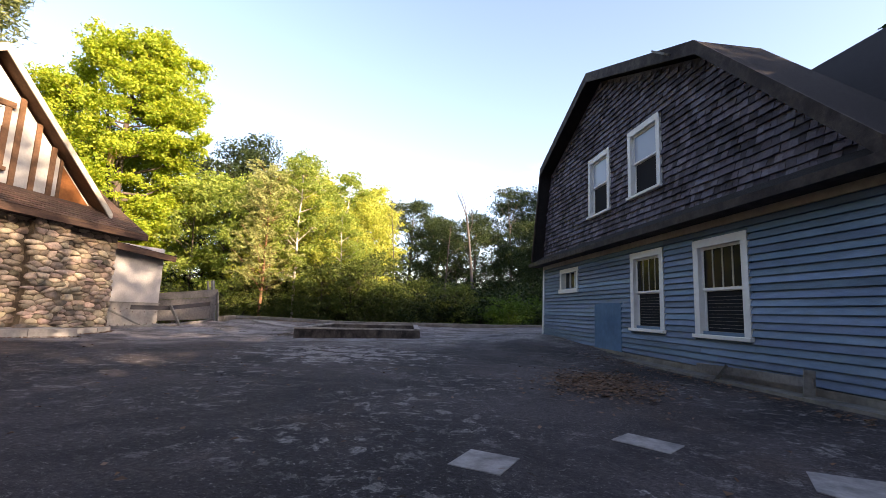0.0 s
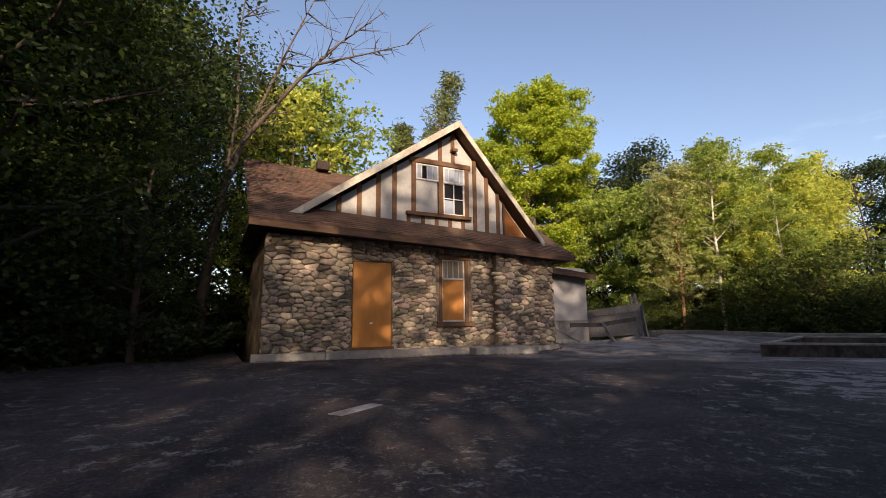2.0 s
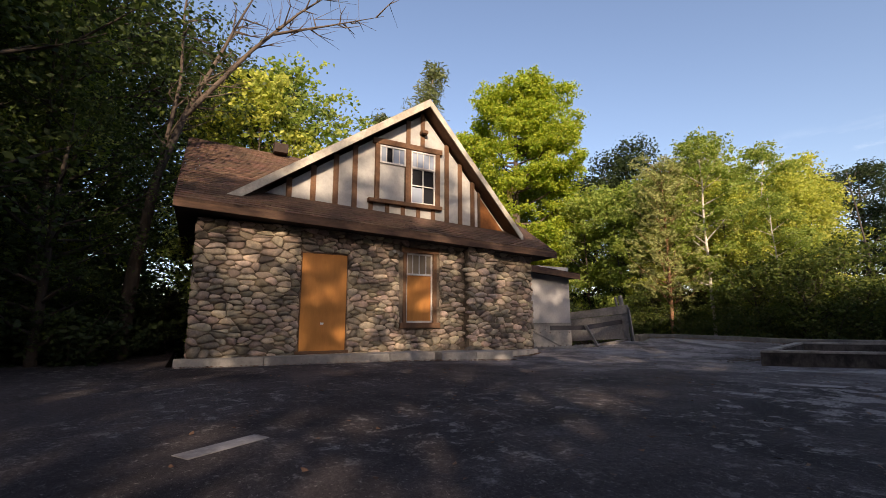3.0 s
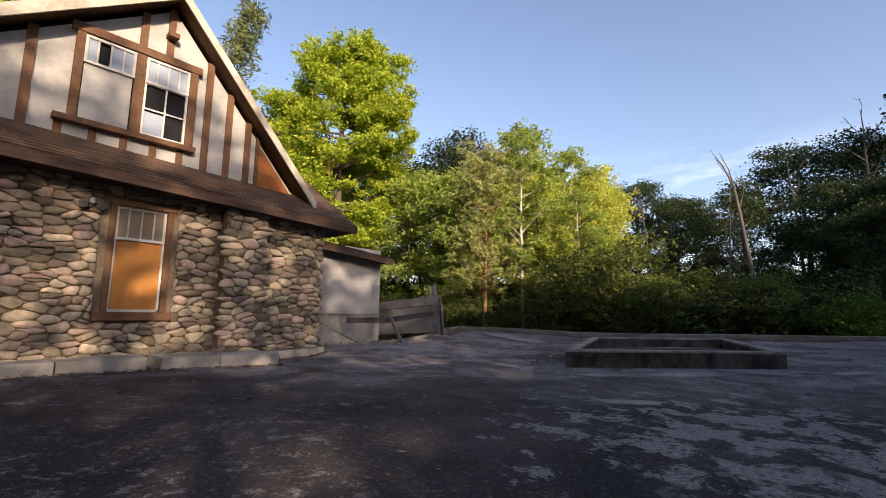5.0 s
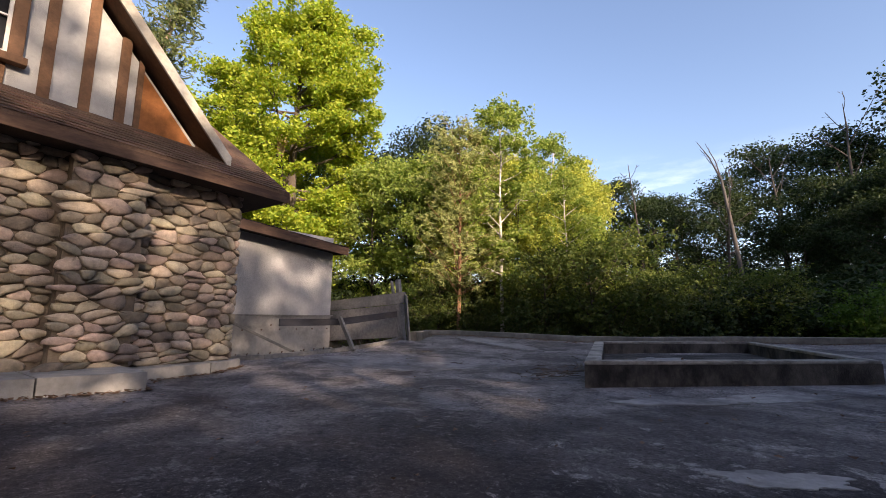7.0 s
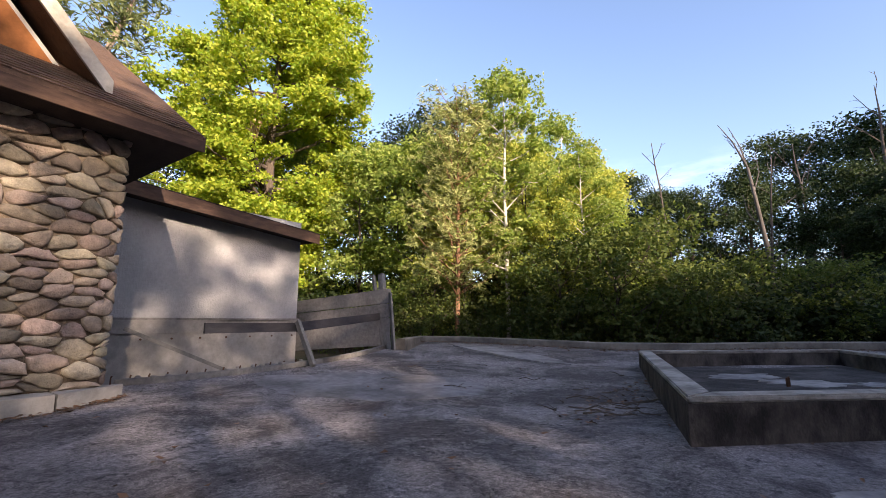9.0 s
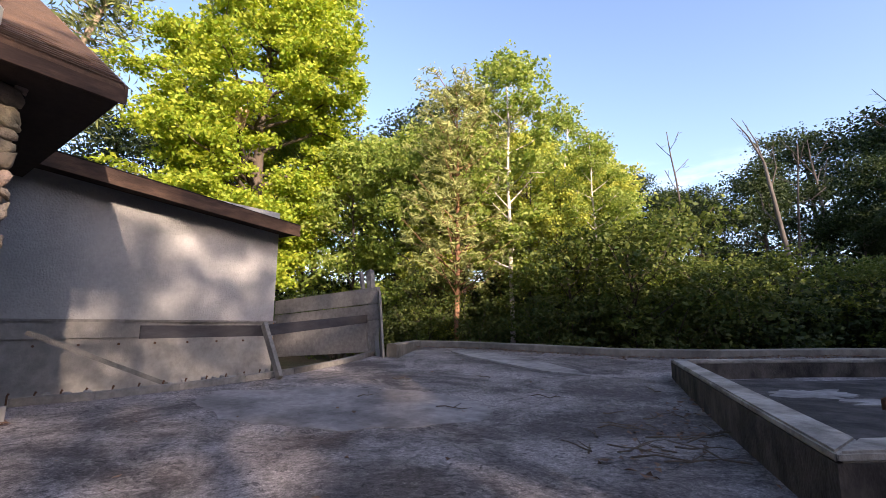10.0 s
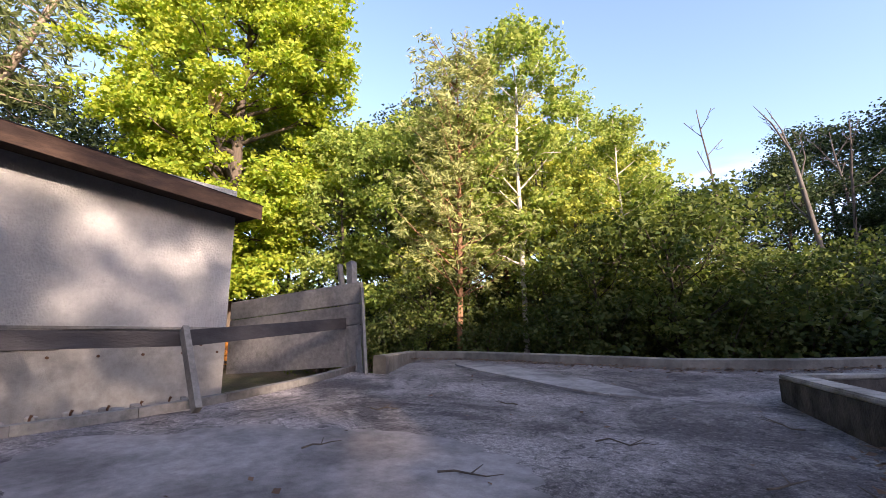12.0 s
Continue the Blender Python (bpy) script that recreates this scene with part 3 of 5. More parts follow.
child(part("wall", box((-18, 17.15, -0.8), (AX - 0.25, 17.4, 2.9)), M_ANNEX), annex)
child(part("drip_ledge", box((AX, 12.3, 0.86), (AX + 0.09, 17.42, 0.9)), M_GREYWOOD), annex)
child(part("roof", slab([(AX + 0.45, 12.4, 3.36), (AX + 0.45, 17.62, 2.9), (-18.5, 17.62, 3.5), (-18.5, 12.4, 3.95)], (0, 0, 0.08)), M_SHINGLE, label="mossy dark roof"), annex)
child(part("fascia", slab([(AX + 0.452, 12.4, 3.18), (AX + 0.452, 17.62, 2.74), (AX + 0.452, 17.62, 2.99), (AX + 0.452, 12.4, 3.43)], (0.03, 0, 0)), M_FASCIA), annex)
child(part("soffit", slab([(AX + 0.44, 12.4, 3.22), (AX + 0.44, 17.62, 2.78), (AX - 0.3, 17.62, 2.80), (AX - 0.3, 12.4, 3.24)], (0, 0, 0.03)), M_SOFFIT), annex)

# ---- blue house ----
BA = radians(22)
BP = Vector((3.6, 20.17, 0.0))
house = empty("blue_house", "weathered blue clapboard house with a dark shingled gambrel gable", "house", BP, -90 + 22)
HM = Matrix(((math.sin(BA), -math.cos(BA), 0, BP.x), (-math.cos(BA), -math.sin(BA), 0, BP.y), (0, 0, 1, 0), (0, 0, 0, 1)))


def hp(s, out, z):
    """A point of the blue house: s metres along its front from the far corner, out from the wall, z up."""
    return HM @ Vector((s, out, z))


def hbox(s0, s1, o0, o1, z0, z1, bevel=0.0):
    bm = box((s0, o0, z0), (s1, o1, z1), bevel)
    bm.transform(HM)
    return bm


BW = dict(small=(1.85, 3.45, 1.88, 2.70), mid=(6.78, 8.2, 0.74, 2.70), near=(9.24, 10.67, 0.72, 2.66), up1=(4.3, 5.7, 4.11, 6.03), up2=(6.75, 8.2, 4.14, 6.0))
BDOOR = (4.68, 6.27, 0.10, 1.46)
END = 17.0
cols = sorted({0.0, END, *[v for k in ("small", "mid", "near") for v in (BW[k][0] + 0.14, BW[k][1] - 0.14)]})
bm = bmesh.new()
for s0, s1 in zip(cols, cols[1:]):
    hole = next((w for k, w in BW.items() if k in ("small", "mid", "near") and w[0] + 0.1 < (s0 + s1) / 2 < w[1] - 0.1), None)
    if hole is None:
        add_box(bm, (s0, -0.2, -0.3), (s1, -0.02, 3.1))
    else:
        add_box(bm, (s0, -0.2, -0.3), (s1, -0.02, hole[2] + 0.14))
        add_box(bm, (s0, -0.2, hole[3] - 0.14), (s1, -0.02, 3.1))
bm.transform(HM)
child(part("wall", bm, M_BLUE), house)
child(part("wall", hbox(0.0, 0.2, -9, -0.2, -0.3, 3.1), M_BLUE), house)
child(part("wall", hbox(END - 0.2, END, -9, -0.2, -0.3, 3.1), M_BLUE), house)
# flat black sheets give the rooms their darkness
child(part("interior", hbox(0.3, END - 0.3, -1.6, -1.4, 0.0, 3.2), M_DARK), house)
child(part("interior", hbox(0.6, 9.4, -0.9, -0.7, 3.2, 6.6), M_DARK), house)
child(part("foundation", hbox(-0.05, END, -0.3, 0.06, -0.5, 0.16), M_KERB), house)
child(part("footing", hbox(0.3, END, 0.06, 0.42, -0.5, 0.05), M_KERB), house)
child(part("frieze", hbox(0.0, END, 0.0, 0.05, 2.86, 3.1), M_TAN), house)
child(part("corner_board", hbox(-0.03, 0.09, -0.05, 0.04, 0.16, 2.9), M_WHITE), house)
GAM = [(-0.25, 3.2), (0.75, 6.75), (5.1, 8.5), (10.1, 6.45), (13.3, 3.2)]
holes = [BW["up1"], BW["up2"]]
cols = sorted({0.0, 13.1, 0.75, 5.1, 10.1, *[v for w in holes for v in (w[0] + 0.14, w[1] - 0.14)]})


def gam_z(s):
    for (s0, z0), (s1, z1) in zip(GAM, GAM[1:]):
        if s0 <= s <= s1:
            return z0 + (z1 - z0) * (s - s0) / (s1 - s0)
    return 3.2


bm = bmesh.new()
for s0, s1 in zip(cols, cols[1:]):
    hole = next((w for w in holes if w[0] + 0.1 < (s0 + s1) / 2 < w[1] - 0.1), None)
    spans = [((3.1, 3.1), (gam_z(s0) - 0.1, gam_z(s1) - 0.1))] if hole is None else [((3.1, 3.1), (hole[2] + 0.14,) * 2), ((hole[3] - 0.14,) * 2, (gam_z(s0) - 0.1, gam_z(s1) - 0.1))]
    for (a0, a1), (b0, b1) in spans:
        q = slab([(s0, -0.02, a0), (s1, -0.02, a1), (s1, -0.02, b1), (s0, -0.02, b0)], (0, -0.15, 0))
        q.transform(HM)
        me = bpy.data.meshes.new("tmp")
        q.to_mesh(me)
        q.free()
        bm.from_mesh(me)
        bpy.data.meshes.remove(me)
child(part("gable_wall", bm, M_DARKSHINGLES), house)
for (s0, z0), (s1, z1) in zip(GAM, GAM[1:]):
    q = slab([(s0, 0.42, z0), (s1, 0.42, z1), (s1, -9.5 if s1 < 6 else -1.0, z1), (s0, -9.5 if s1 < 6 else -1.0, z0)], (0, 0, 0.12))
    q.transform(HM)
    child(part("roof", q, M_DARKROOF, label="dark gambrel roofing"), house)
    q = slab([(s0, 0.42, z0 + 0.14), (s1, 0.42, z1 + 0.14), (s1, 0.42, z1 - 0.16), (s0, 0.42, z0 - 0.16)], (0, 0.05, 0))
    q.transform(HM)
    child(part("barge_board", q, M_DARKTRIM, label="flaking dark barge board"), house)
q = slab([(-0.5, 0.46, 3.06), (END, 0.46, 3.06), (END, 0.0, 3.36), (-0.5, 0.0, 3.36)], (0, 0, 0.06))
q.transform(HM)
child(part("pent_roof", q, M_DARKROOF, label="narrow dark pent roof"), house)
child(part("gutter_board", hbox(-0.5, END, 0.45, 0.5, 2.98, 3.13), M_DARKTRIM), house)
child(part("pent_soffit", hbox(-0.5, END, 0.0, 0.46, 3.0, 3.03), M_DARKTRIM), house)
# roof of the main wing behind the gable
q = slab([(8.6, -0.2, 3.3), (26.0, -0.2, 3.3), (26.0, -3.2, 6.8), (8.6, -3.2, 6.8)], (0, 0, 0.12))
q.transform(HM)
child(part("wing_roof", q, M_DARKROOF, label="broad charcoal roof of the main wing"), house)
q = slab([(8.6, -3.2, 6.8), (26.0, -3.2, 6.8), (26.0, -6.2, 3.3), (8.6, -6.2, 3.3)], (0, 0, 0.12))
q.transform(HM)
child(part("wing_roof", q, M_DARKROOF), house)
child(part("wall", hbox(END, 26.0, -0.4, -0.2, -0.3, 3.3), M_BLUE), house)
# ---- things ----

# ---- concrete basin in the yard ----
BASIN = [(-3.98, 14.3), (-0.72, 17.42), (-2.5, 22.4), (-5.55, 19.45)]
basin = empty("concrete_basin", "low stained concrete basin wall with a worn slab inside", "planter", (-3.2, 18.3, 0))
W = 0.21
mid = Vector((sum(p[0] for p in BASIN) / 4, sum(p[1] for p in BASIN) / 4))


def inset(d):
    """The basin's corners moved inwards by d."""
    out = []
    k = len(BASIN)
    for i in range(k):
        p, a, b = Vector(BASIN[i]), Vector(BASIN[i - 1]), Vector(BASIN[(i + 1) % k])
        e0, e1 = (p - a).normalized(), (b - p).normalized()
        n0, n1 = Vector((-e0.y, e0.x)), Vector((-e1.y, e1.x))
        out.append(p + (n0 + n1) * (d / (1 + n0.dot(n1))))
    return out


INNER = inset(W)
TOPZ = 0.34
for i in range(4):
    j = (i + 1) % 4
    o0, o1, i0, i1 = BASIN[i], BASIN[j], INNER[i], INNER[j]
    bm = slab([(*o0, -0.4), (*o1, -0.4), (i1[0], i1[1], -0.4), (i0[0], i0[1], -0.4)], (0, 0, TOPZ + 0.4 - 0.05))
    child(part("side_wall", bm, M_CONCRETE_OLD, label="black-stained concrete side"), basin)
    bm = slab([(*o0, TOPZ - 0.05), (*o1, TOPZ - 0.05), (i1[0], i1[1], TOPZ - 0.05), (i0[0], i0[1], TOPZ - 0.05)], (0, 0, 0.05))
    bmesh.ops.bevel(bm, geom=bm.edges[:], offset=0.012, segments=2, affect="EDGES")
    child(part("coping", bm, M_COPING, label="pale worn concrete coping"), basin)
child(part("floor_slab", slab([(p.x, p.y, -0.2) for p in inset(W - 0.01)], (0, 0, 0.26)), M_BASINFLOOR, label="flaking dark floor slab"), basin)

# ---- plate and fence along the annex ----
sill = empty("sill_plate", "weathered timber sill plate with bolts along the yard's edge", "timber edge", (-10.2, 14.5, 0))
PL = [(-10.42, 12.85), (-10.2, 13.5), (-10.08, 14.3), (-10.02, 15.1), (-10.08, 15.9), (-10.3, 16.9), (-10.6, 17.7), (-10.95, 18.4)]
for (a, b) in zip(PL, PL[1:]):
    child(part("plank", bar((*a, ground_z(*a) + 0.04), (*b, ground_z(*b) + 0.04), 0.1, 0.08), M_GREYWOOD), sill)

fence = empty("board_fence", "leaning grey board fence with a split post", "fence", (-11.2, 18.6, 0.2))
FA, FB = Vector((-10.95, 18.5)), Vector((-13.3, 17.62))
for k, (z0, z1, z2, z3) in enumerate(((0.28, 0.92, 0.1, 0.72), (0.94, 1.26, 0.74, 1.02), (1.28, 1.62, 1.04, 1.34))):
    bm = slab([(FA.x, FA.y, z0), (FA.x, FA.y, z1), (FB.x, FB.y, z3), (FB.x, FB.y, z2)], (0.03, 0.05, 0))
    child(part("board", bm, M_GREYWOOD), fence)
child(part("post", bar((-10.88, 18.45, 0.05), (-11.45, 18.75, 2.02), 0.14, 0.12, (0, 1, 0)), M_GREYWOOD, label="pale split post"), fence)
child(part("post", bar((-10.95, 18.4, 0.05), (-11.6, 18.62, 1.98), 0.05, 0.09, (0, 1, 0)), M_GREYWOOD), fence)
child(part("upright_board", slab([(-10.4, 18.15, 0.2), (-10.75, 18.45, 0.2), (-11.05, 18.6, 1.55), (-10.7, 18.3, 1.5)], (0.03, 0.03, 0)), M_GREYWOOD), fence)

rail = empty("barrier_rail", "low grey rail on a leaning post beside the pit", "rail", (-10.2, 15.4, 0.2))
child(part("post", bar((-9.78, 15.5, 0.1), (-10.42, 15.6, 0.84), 0.1, 0.06, (0, 1, 0)), M_GREYWOOD), rail)
child(part("board", bar((-10.5, 15.62, 0.74), (-10.42, 13.95, 0.74), 0.04, 0.16), M_SHADEWOOD, label="grey rail board, coloured dark for shade"), rail)
child(part("board", bar((-10.5, 15.64, 0.74), (-11.15, 18.4, 0.95), 0.04, 0.17), M_SHADEWOOD, label="grey rail board, coloured dark for shade"), rail)


# ---- woods ----
def leaf_cloud(name, material, parent, centres, per, spread, size, rng, flat=0.55, aspect=0.6, tufts=9):
    """Many small folded leaves scattered in uneven clumps round the centres."""
    centres = np.asarray(centres)
    n = len(centres) * per
    reach = np.repeat(spread * rng.uniform(0.6, 1.35, len(centres)), tufts)[:, None]
    d = rng.normal(size=(len(centres) * tufts, 3))
    d /= np.linalg.norm(d, axis=1)[:, None]
    heart = np.repeat(centres, tufts, axis=0) + d * (rng.random(len(d)) ** 0.4)[:, None] * reach * np.array((1, 1, flat))
    pick = np.repeat(np.arange(len(centres)) * tufts, per) + rng.integers(0, tufts, n)
    p = heart[pick] + rng.normal(size=(n, 3)) * spread * 0.17 * np.array((1, 1, 0.6))
    u = rng.normal(size=(n, 3))
    u[:, 2] = u[:, 2] * 0.55 - 0.25
    u /= np.linalg.norm(u, axis=1)[:, None]
    w = rng.normal(size=(n, 3))
    w -= (w * u).sum(1)[:, None] * u
    w /= np.linalg.norm(w, axis=1)[:, None]
    nn = np.cross(u, w)
    s = size * rng.uniform(0.6, 1.35, n)[:, None]
    v = np.stack((p - u * s * 0.5, p + w * s * aspect * 0.5 + nn * s * 0.12, p + u * s * 0.5, p - w * s * aspect * 0.5 + nn * s * 0.12), axis=1).reshape(-1, 3)
    me = bpy.data.meshes.new(name)
    me.vertices.add(len(v))
    me.vertices.foreach_set("co", v.ravel())
    me.loops.add(n * 4)
    me.loops.foreach_set("vertex_index", np.arange(n * 4))
    me.polygons.add(n)
    me.polygons.foreach_set("loop_start", np.arange(n) * 4)
    me.polygons.foreach_set("loop_total", np.full(n, 4))
    me.update()
    return link_mesh(name, me, material, parent)


def grow(height, r0, rng, lean=0.06, first=0.3, limbs=14, reach=0.33, rise=0.6, top_taper=0.25, forks=3):
    """A tapered trunk with limbs and twigs; returns the mesh and the twig ends."""
    bm = bmesh.new()
    n = 9
    pts, rad = [], []
    off = np.zeros(2)
    drift = rng.normal(size=2) * lean
    for i in range(n + 1):
        k = i / n
        off = off + drift * height / n + rng.normal(size=2) * 0.012 * height / 3
        pts.append((off[0] * k, off[1] * k, height * k - 0.3 * (i == 0)))
        rad.append(r0 * (1 - k) ** 0.75 * (1.25 if i == 0 else 1) + 0.012)
    add_tube(bm, pts, rad, 8)
    ends = []
    for j in range(limbs):
        k = first + (1 - first) * (j + rng.random()) / limbs * 0.97
        f = k * n
        i = min(int(f), n - 1)
        base = np.array(pts[i]) * (1 - f + i) + np.array(pts[i + 1]) * (f - i)
        az = j * 2.4 + rng.normal() * 0.4
        shape = math.sin(math.pi * min(1, (1 - (k - first) / (1 - first)) * 0.78 + 0.1))
        ln = height * reach * max(shape, top_taper) * rng.uniform(0.75, 1.2)
        tip = base + np.array((math.cos(az), math.sin(az), rise * rng.uniform(0.6, 1.3))) * ln * 0.85
        mid_p = (base + tip) / 2 + np.array((0, 0, -0.06 * ln)) + rng.normal(size=3) * 0.05 * ln
        rb = max(rad[i] * 0.5, 0.015)
        add_tube(bm, [base, mid_p, tip], [rb, rb * 0.6, 0.012], 5)
        ends += [tip, tip * 0.6 + mid_p * 0.4]
        for q in range(forks):
            b2 = mid_p * (1 - q / forks) + tip * (q / forks)
            t2 = b2 + np.array((math.cos(az + rng.normal() * 0.9), math.sin(az + rng.normal() * 0.9), rng.uniform(-0.1, 0.7))) * ln * rng.uniform(0.25, 0.5)
            add_tube(bm, [b2, (b2 + t2) / 2 + rng.normal(size=3) * 0.04 * ln, t2], [rb * 0.4, rb * 0.25, 0.008], 4)
            ends.append(t2)
    ends.append(np.array(pts[-1]))
    return bm, ends


def broadleaf(label, seed, height, r0, leaf, bark, per=70, spread=0.9, size=0.2, name="tree", flat=0.6, tufts=9, **kw):
    rng = np.random.default_rng(seed)
    tree = empty(name, label, "tree", (0, 0, 0))
    bm, ends = grow(height, r0, rng, **kw)
    part("trunk", bm, bark, tree, smooth=True)
    leaf_cloud("crown", leaf, tree, ends, per, spread, size, rng, flat, tufts=tufts)
    return tree


def needle_tree(label, seed, height, r0, leaf, bark, whorls=14, first=0.2, reach=0.2, droop=0.0, per=26, size=0.3, name="pine_tree", up=0.25, fill=0.0):
    rng = np.random.default_rng(seed)
    tree = empty(name, label, "tree", (0, 0, 0))
    bm = bmesh.new()
    add_tube(bm, [(0, 0, -0.3), (0.05, 0, height * 0.4), (0, 0.08, height * 0.75), (0, 0, height)], [r0 * 1.1, r0 * 0.8, r0 * 0.45, 0.02], 8)
    ends = []
    for i in range(whorls):
        k = first + (1 - first) * (i + 0.5 * rng.random()) / whorls
        ln = height * reach * (fill + (1.02 - fill - k * (1 - fill)) * 0.9) / (1 - first) * rng.uniform(0.7, 1.2) + 0.25
        for j in range(5):
            az = j * 1.256 + i * 0.7 + rng.normal() * 0.25
            d = np.array((math.cos(az), math.sin(az), up - droop + rng.normal() * 0.1))
            b0 = np.array((0, 0.0, height * k))
            tip = b0 + d * ln
            add_tube(bm, [b0, (b0 + tip) / 2 - np.array((0, 0, 0.04 * ln)), tip], [r0 * 0.22 * (1.1 - k) + 0.01, 0.015, 0.006], 4)
            for q in (0.35, 0.55, 0.75, 0.9, 1.0):
                ends.append(b0 + d * ln * q + rng.normal(size=3) * 0.09 * ln)
    ends.append((0, 0, height))
    part("trunk", bm, bark, tree, smooth=True)
    leaf_cloud("needles", leaf, tree, ends, per, height * 0.035, size, rng, 0.6, 0.2, 7)
    return tree


def bare_tree(label, seed, height, r0, bark=M_DEADWOOD, name="dead_tree", limbs=9, **kw):
    rng = np.random.default_rng(seed)
    tree = empty(name, label, "tree", (0, 0, 0))
    bm, ends = grow(height, r0, rng, limbs=limbs, **kw)
    part("trunk", bm, bark, tree, smooth=True)
    return tree


def bush(label, seed, radius, leaf, per=90, size=0.12, name="bush", stems=14, tall=1.3):
    rng = np.random.default_rng(seed)
    b = empty(name, label, "bush", (0, 0, 0))
    bm = bmesh.new()
    ends = []
    for i in range(stems):
        az, out = i * 2.4, radius * rng.uniform(0.25, 0.85)
        tip = np.array((math.cos(az) * out, math.sin(az) * out, radius * tall * rng.uniform(0.45, 1.0)))
        add_tube(bm, [(math.cos(az) * 0.1, math.sin(az) * 0.1, -0.25), tip * 0.5 + rng.normal(size=3) * 0.06, tip], [0.03, 0.018, 0.006], 4)
        ends += [tip, tip * 0.72 + rng.normal(size=3) * 0.12, tip * 0.45 + rng.normal(size=3) * 0.15]
    part("stem", bm, M_BARK, b, smooth=True)
    leaf_cloud("foliage", leaf, b, ends, per, radius * 0.42, size, rng, 0.75)
    return b


def put(thing, x, y, rz=0.0, s=1.0, z=None, sz=None):
    z = -0.45 if z is None else z
    thing.matrix_basis = pose(x, y, z, 0, 0, rz) @ Matrix.Diagonal((s, s, sz or s, 1))
    return thing


def again(thing, x, y, rz=0.0, s=1.0, sz=None, z=-0.45):
    c = copy_thing(thing, Matrix.Identity(4))
    c.matrix_basis = pose(x, y, z, 0, 0, rz) @ Matrix.Diagonal((s, s, sz or s, 1))
    return c


maple = put(broadleaf("tall maple with bright yellow-green leaves and a torn limb", 12, 18.0, 0.36, M_LEAF_MAPLE, M_BARK, per=440, spread=1.2, size=0.19, name="maple_tree", limbs=56, reach=0.25, first=0.14, rise=0.4, forks=4, flat=0.45, lean=0.0, top_taper=0.3), -23.2, 22.6)
part("limb", tube([(0.1, -0.3, 7.6), (0.9, -1.3, 8.6), (1.75, -2.0, 9.3)], [0.15, 0.14, 0.13], 8), M_SHADEBARK, maple, smooth=True)
bm = bmesh.new()
for dy, dz, dx in ((0.05, 1.5, 0.0), (0.3, 1.2, 0.05), (-0.15, 0.95, 0.08), (0.5, 1.6, -0.1)):
    add_tube(bm, [(1.75 + dx, -2.0 + dy * 0.3, 9.2), (1.78 + dx, -2.0 + dy * 0.8, 9.2 + dz * 0.6), (1.8, -2.0 + dy, 9.2 + dz)], [0.11, 0.075, 0.01], 5)
part("torn_limb", bm, M_TORN, maple, "splintered pale broken limb")
pine = put(needle_tree("slender pine with orange bark and thin needles", 5, 9.3, 0.09, M_NEEDLE, M_PINEBARK, 20, 0.22, 0.16, per=26, size=0.22, up=0.6, fill=0.4), -12.5, 23.6)
birch = put(broadleaf("white-barked birch with sparse green leaves", 21, 10.6, 0.075, M_LEAF_GREEN, M_BIRCH, per=110, spread=0.6, size=0.14, name="birch_tree", limbs=24, first=0.24, reach=0.15, rise=0.9, lean=0.03), -11.0, 24.6, 40)
aspen = put(broadleaf("yellow-green young tree at the wood's edge", 31, 9.0, 0.08, M_LEAF_YELLOW, M_BARK, per=95, spread=0.75, size=0.17, limbs=22, first=0.1, reach=0.2, rise=0.9, lean=0.03), -14.2, 42.0, 0, 1.45)
green = put(broadleaf("green leafy young tree at the wood's edge", 41, 9.0, 0.10, M_LEAF_GREEN, M_BARK, per=95, spread=0.85, size=0.18, limbs=22, first=0.1, reach=0.24, rise=0.8, lean=0.03), -16.5, 26.0)
dark = put(broadleaf("tall tree of the wood with leaves darkened for shade", 51, 11.0, 0.2, M_LEAF_DEEPSHADE, M_BARK, per=230, tufts=22, spread=1.2, size=0.17, limbs=24, first=0.08, reach=0.34, rise=0.6, lean=0.03), 4.0, 56.0, 0, 1.4)
thicket = put(broadleaf("branching thicket tree at the wood's edge, darkened for shade", 45, 3.6, 0.05, M_LEAF_THICKET, M_SHADEBARK, per=34, spread=0.5, size=0.13, name="thicket_tree", limbs=24, first=0.1, reach=0.42, rise=1.0, lean=0.06, forks=4), -7.3, 24.7)
sapling = put(bare_tree("thin bare sapling trunk in the shaded wood", 46, 7.0, 0.05, limbs=8, first=0.35, reach=0.12, rise=1.0, forks=2, lean=0.05, name="sapling"), -9.8, 25.6)
shrub = put(bush("bushy green shrub behind the kerb, darkened for shade", 61, 1.5, M_LEAF_SHADE, per=90, size=0.12), -9.0, 24.3)
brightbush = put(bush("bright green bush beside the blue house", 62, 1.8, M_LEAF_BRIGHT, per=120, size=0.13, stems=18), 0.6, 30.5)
darkbush = put(bush("undergrowth shrub at the wood's edge, darkened for shade", 63, 1.5, M_LEAF_DEEPSHADE, per=110, size=0.13), -4.5, 26.5)
spruce = put(needle_tree("tall dark spruce behind the cottage", 71, 15.5, 0.24, M_NEEDLE_DARK, M_PINEBARK, 20, 0.3, 0.17, 0.35, per=30, size=0.34, name="spruce_tree"), -28.0, 14.2, 0, 1.07)
leaning = put(needle_tree("tall thin spruce with a pale bare trunk", 72, 16.0, 0.2, M_NEEDLE_DARK, M_PALETRUNK, 16, 0.45, 0.10, 0.15, per=13, size=0.34, name="spruce_tree"), -28.0, 13.0)
leaning.matrix_basis = pose(-28, 13.0, -0.5, -14.6, 0, 0) @ Matrix.Diagonal((1.25, 1.25, 1.42, 1))
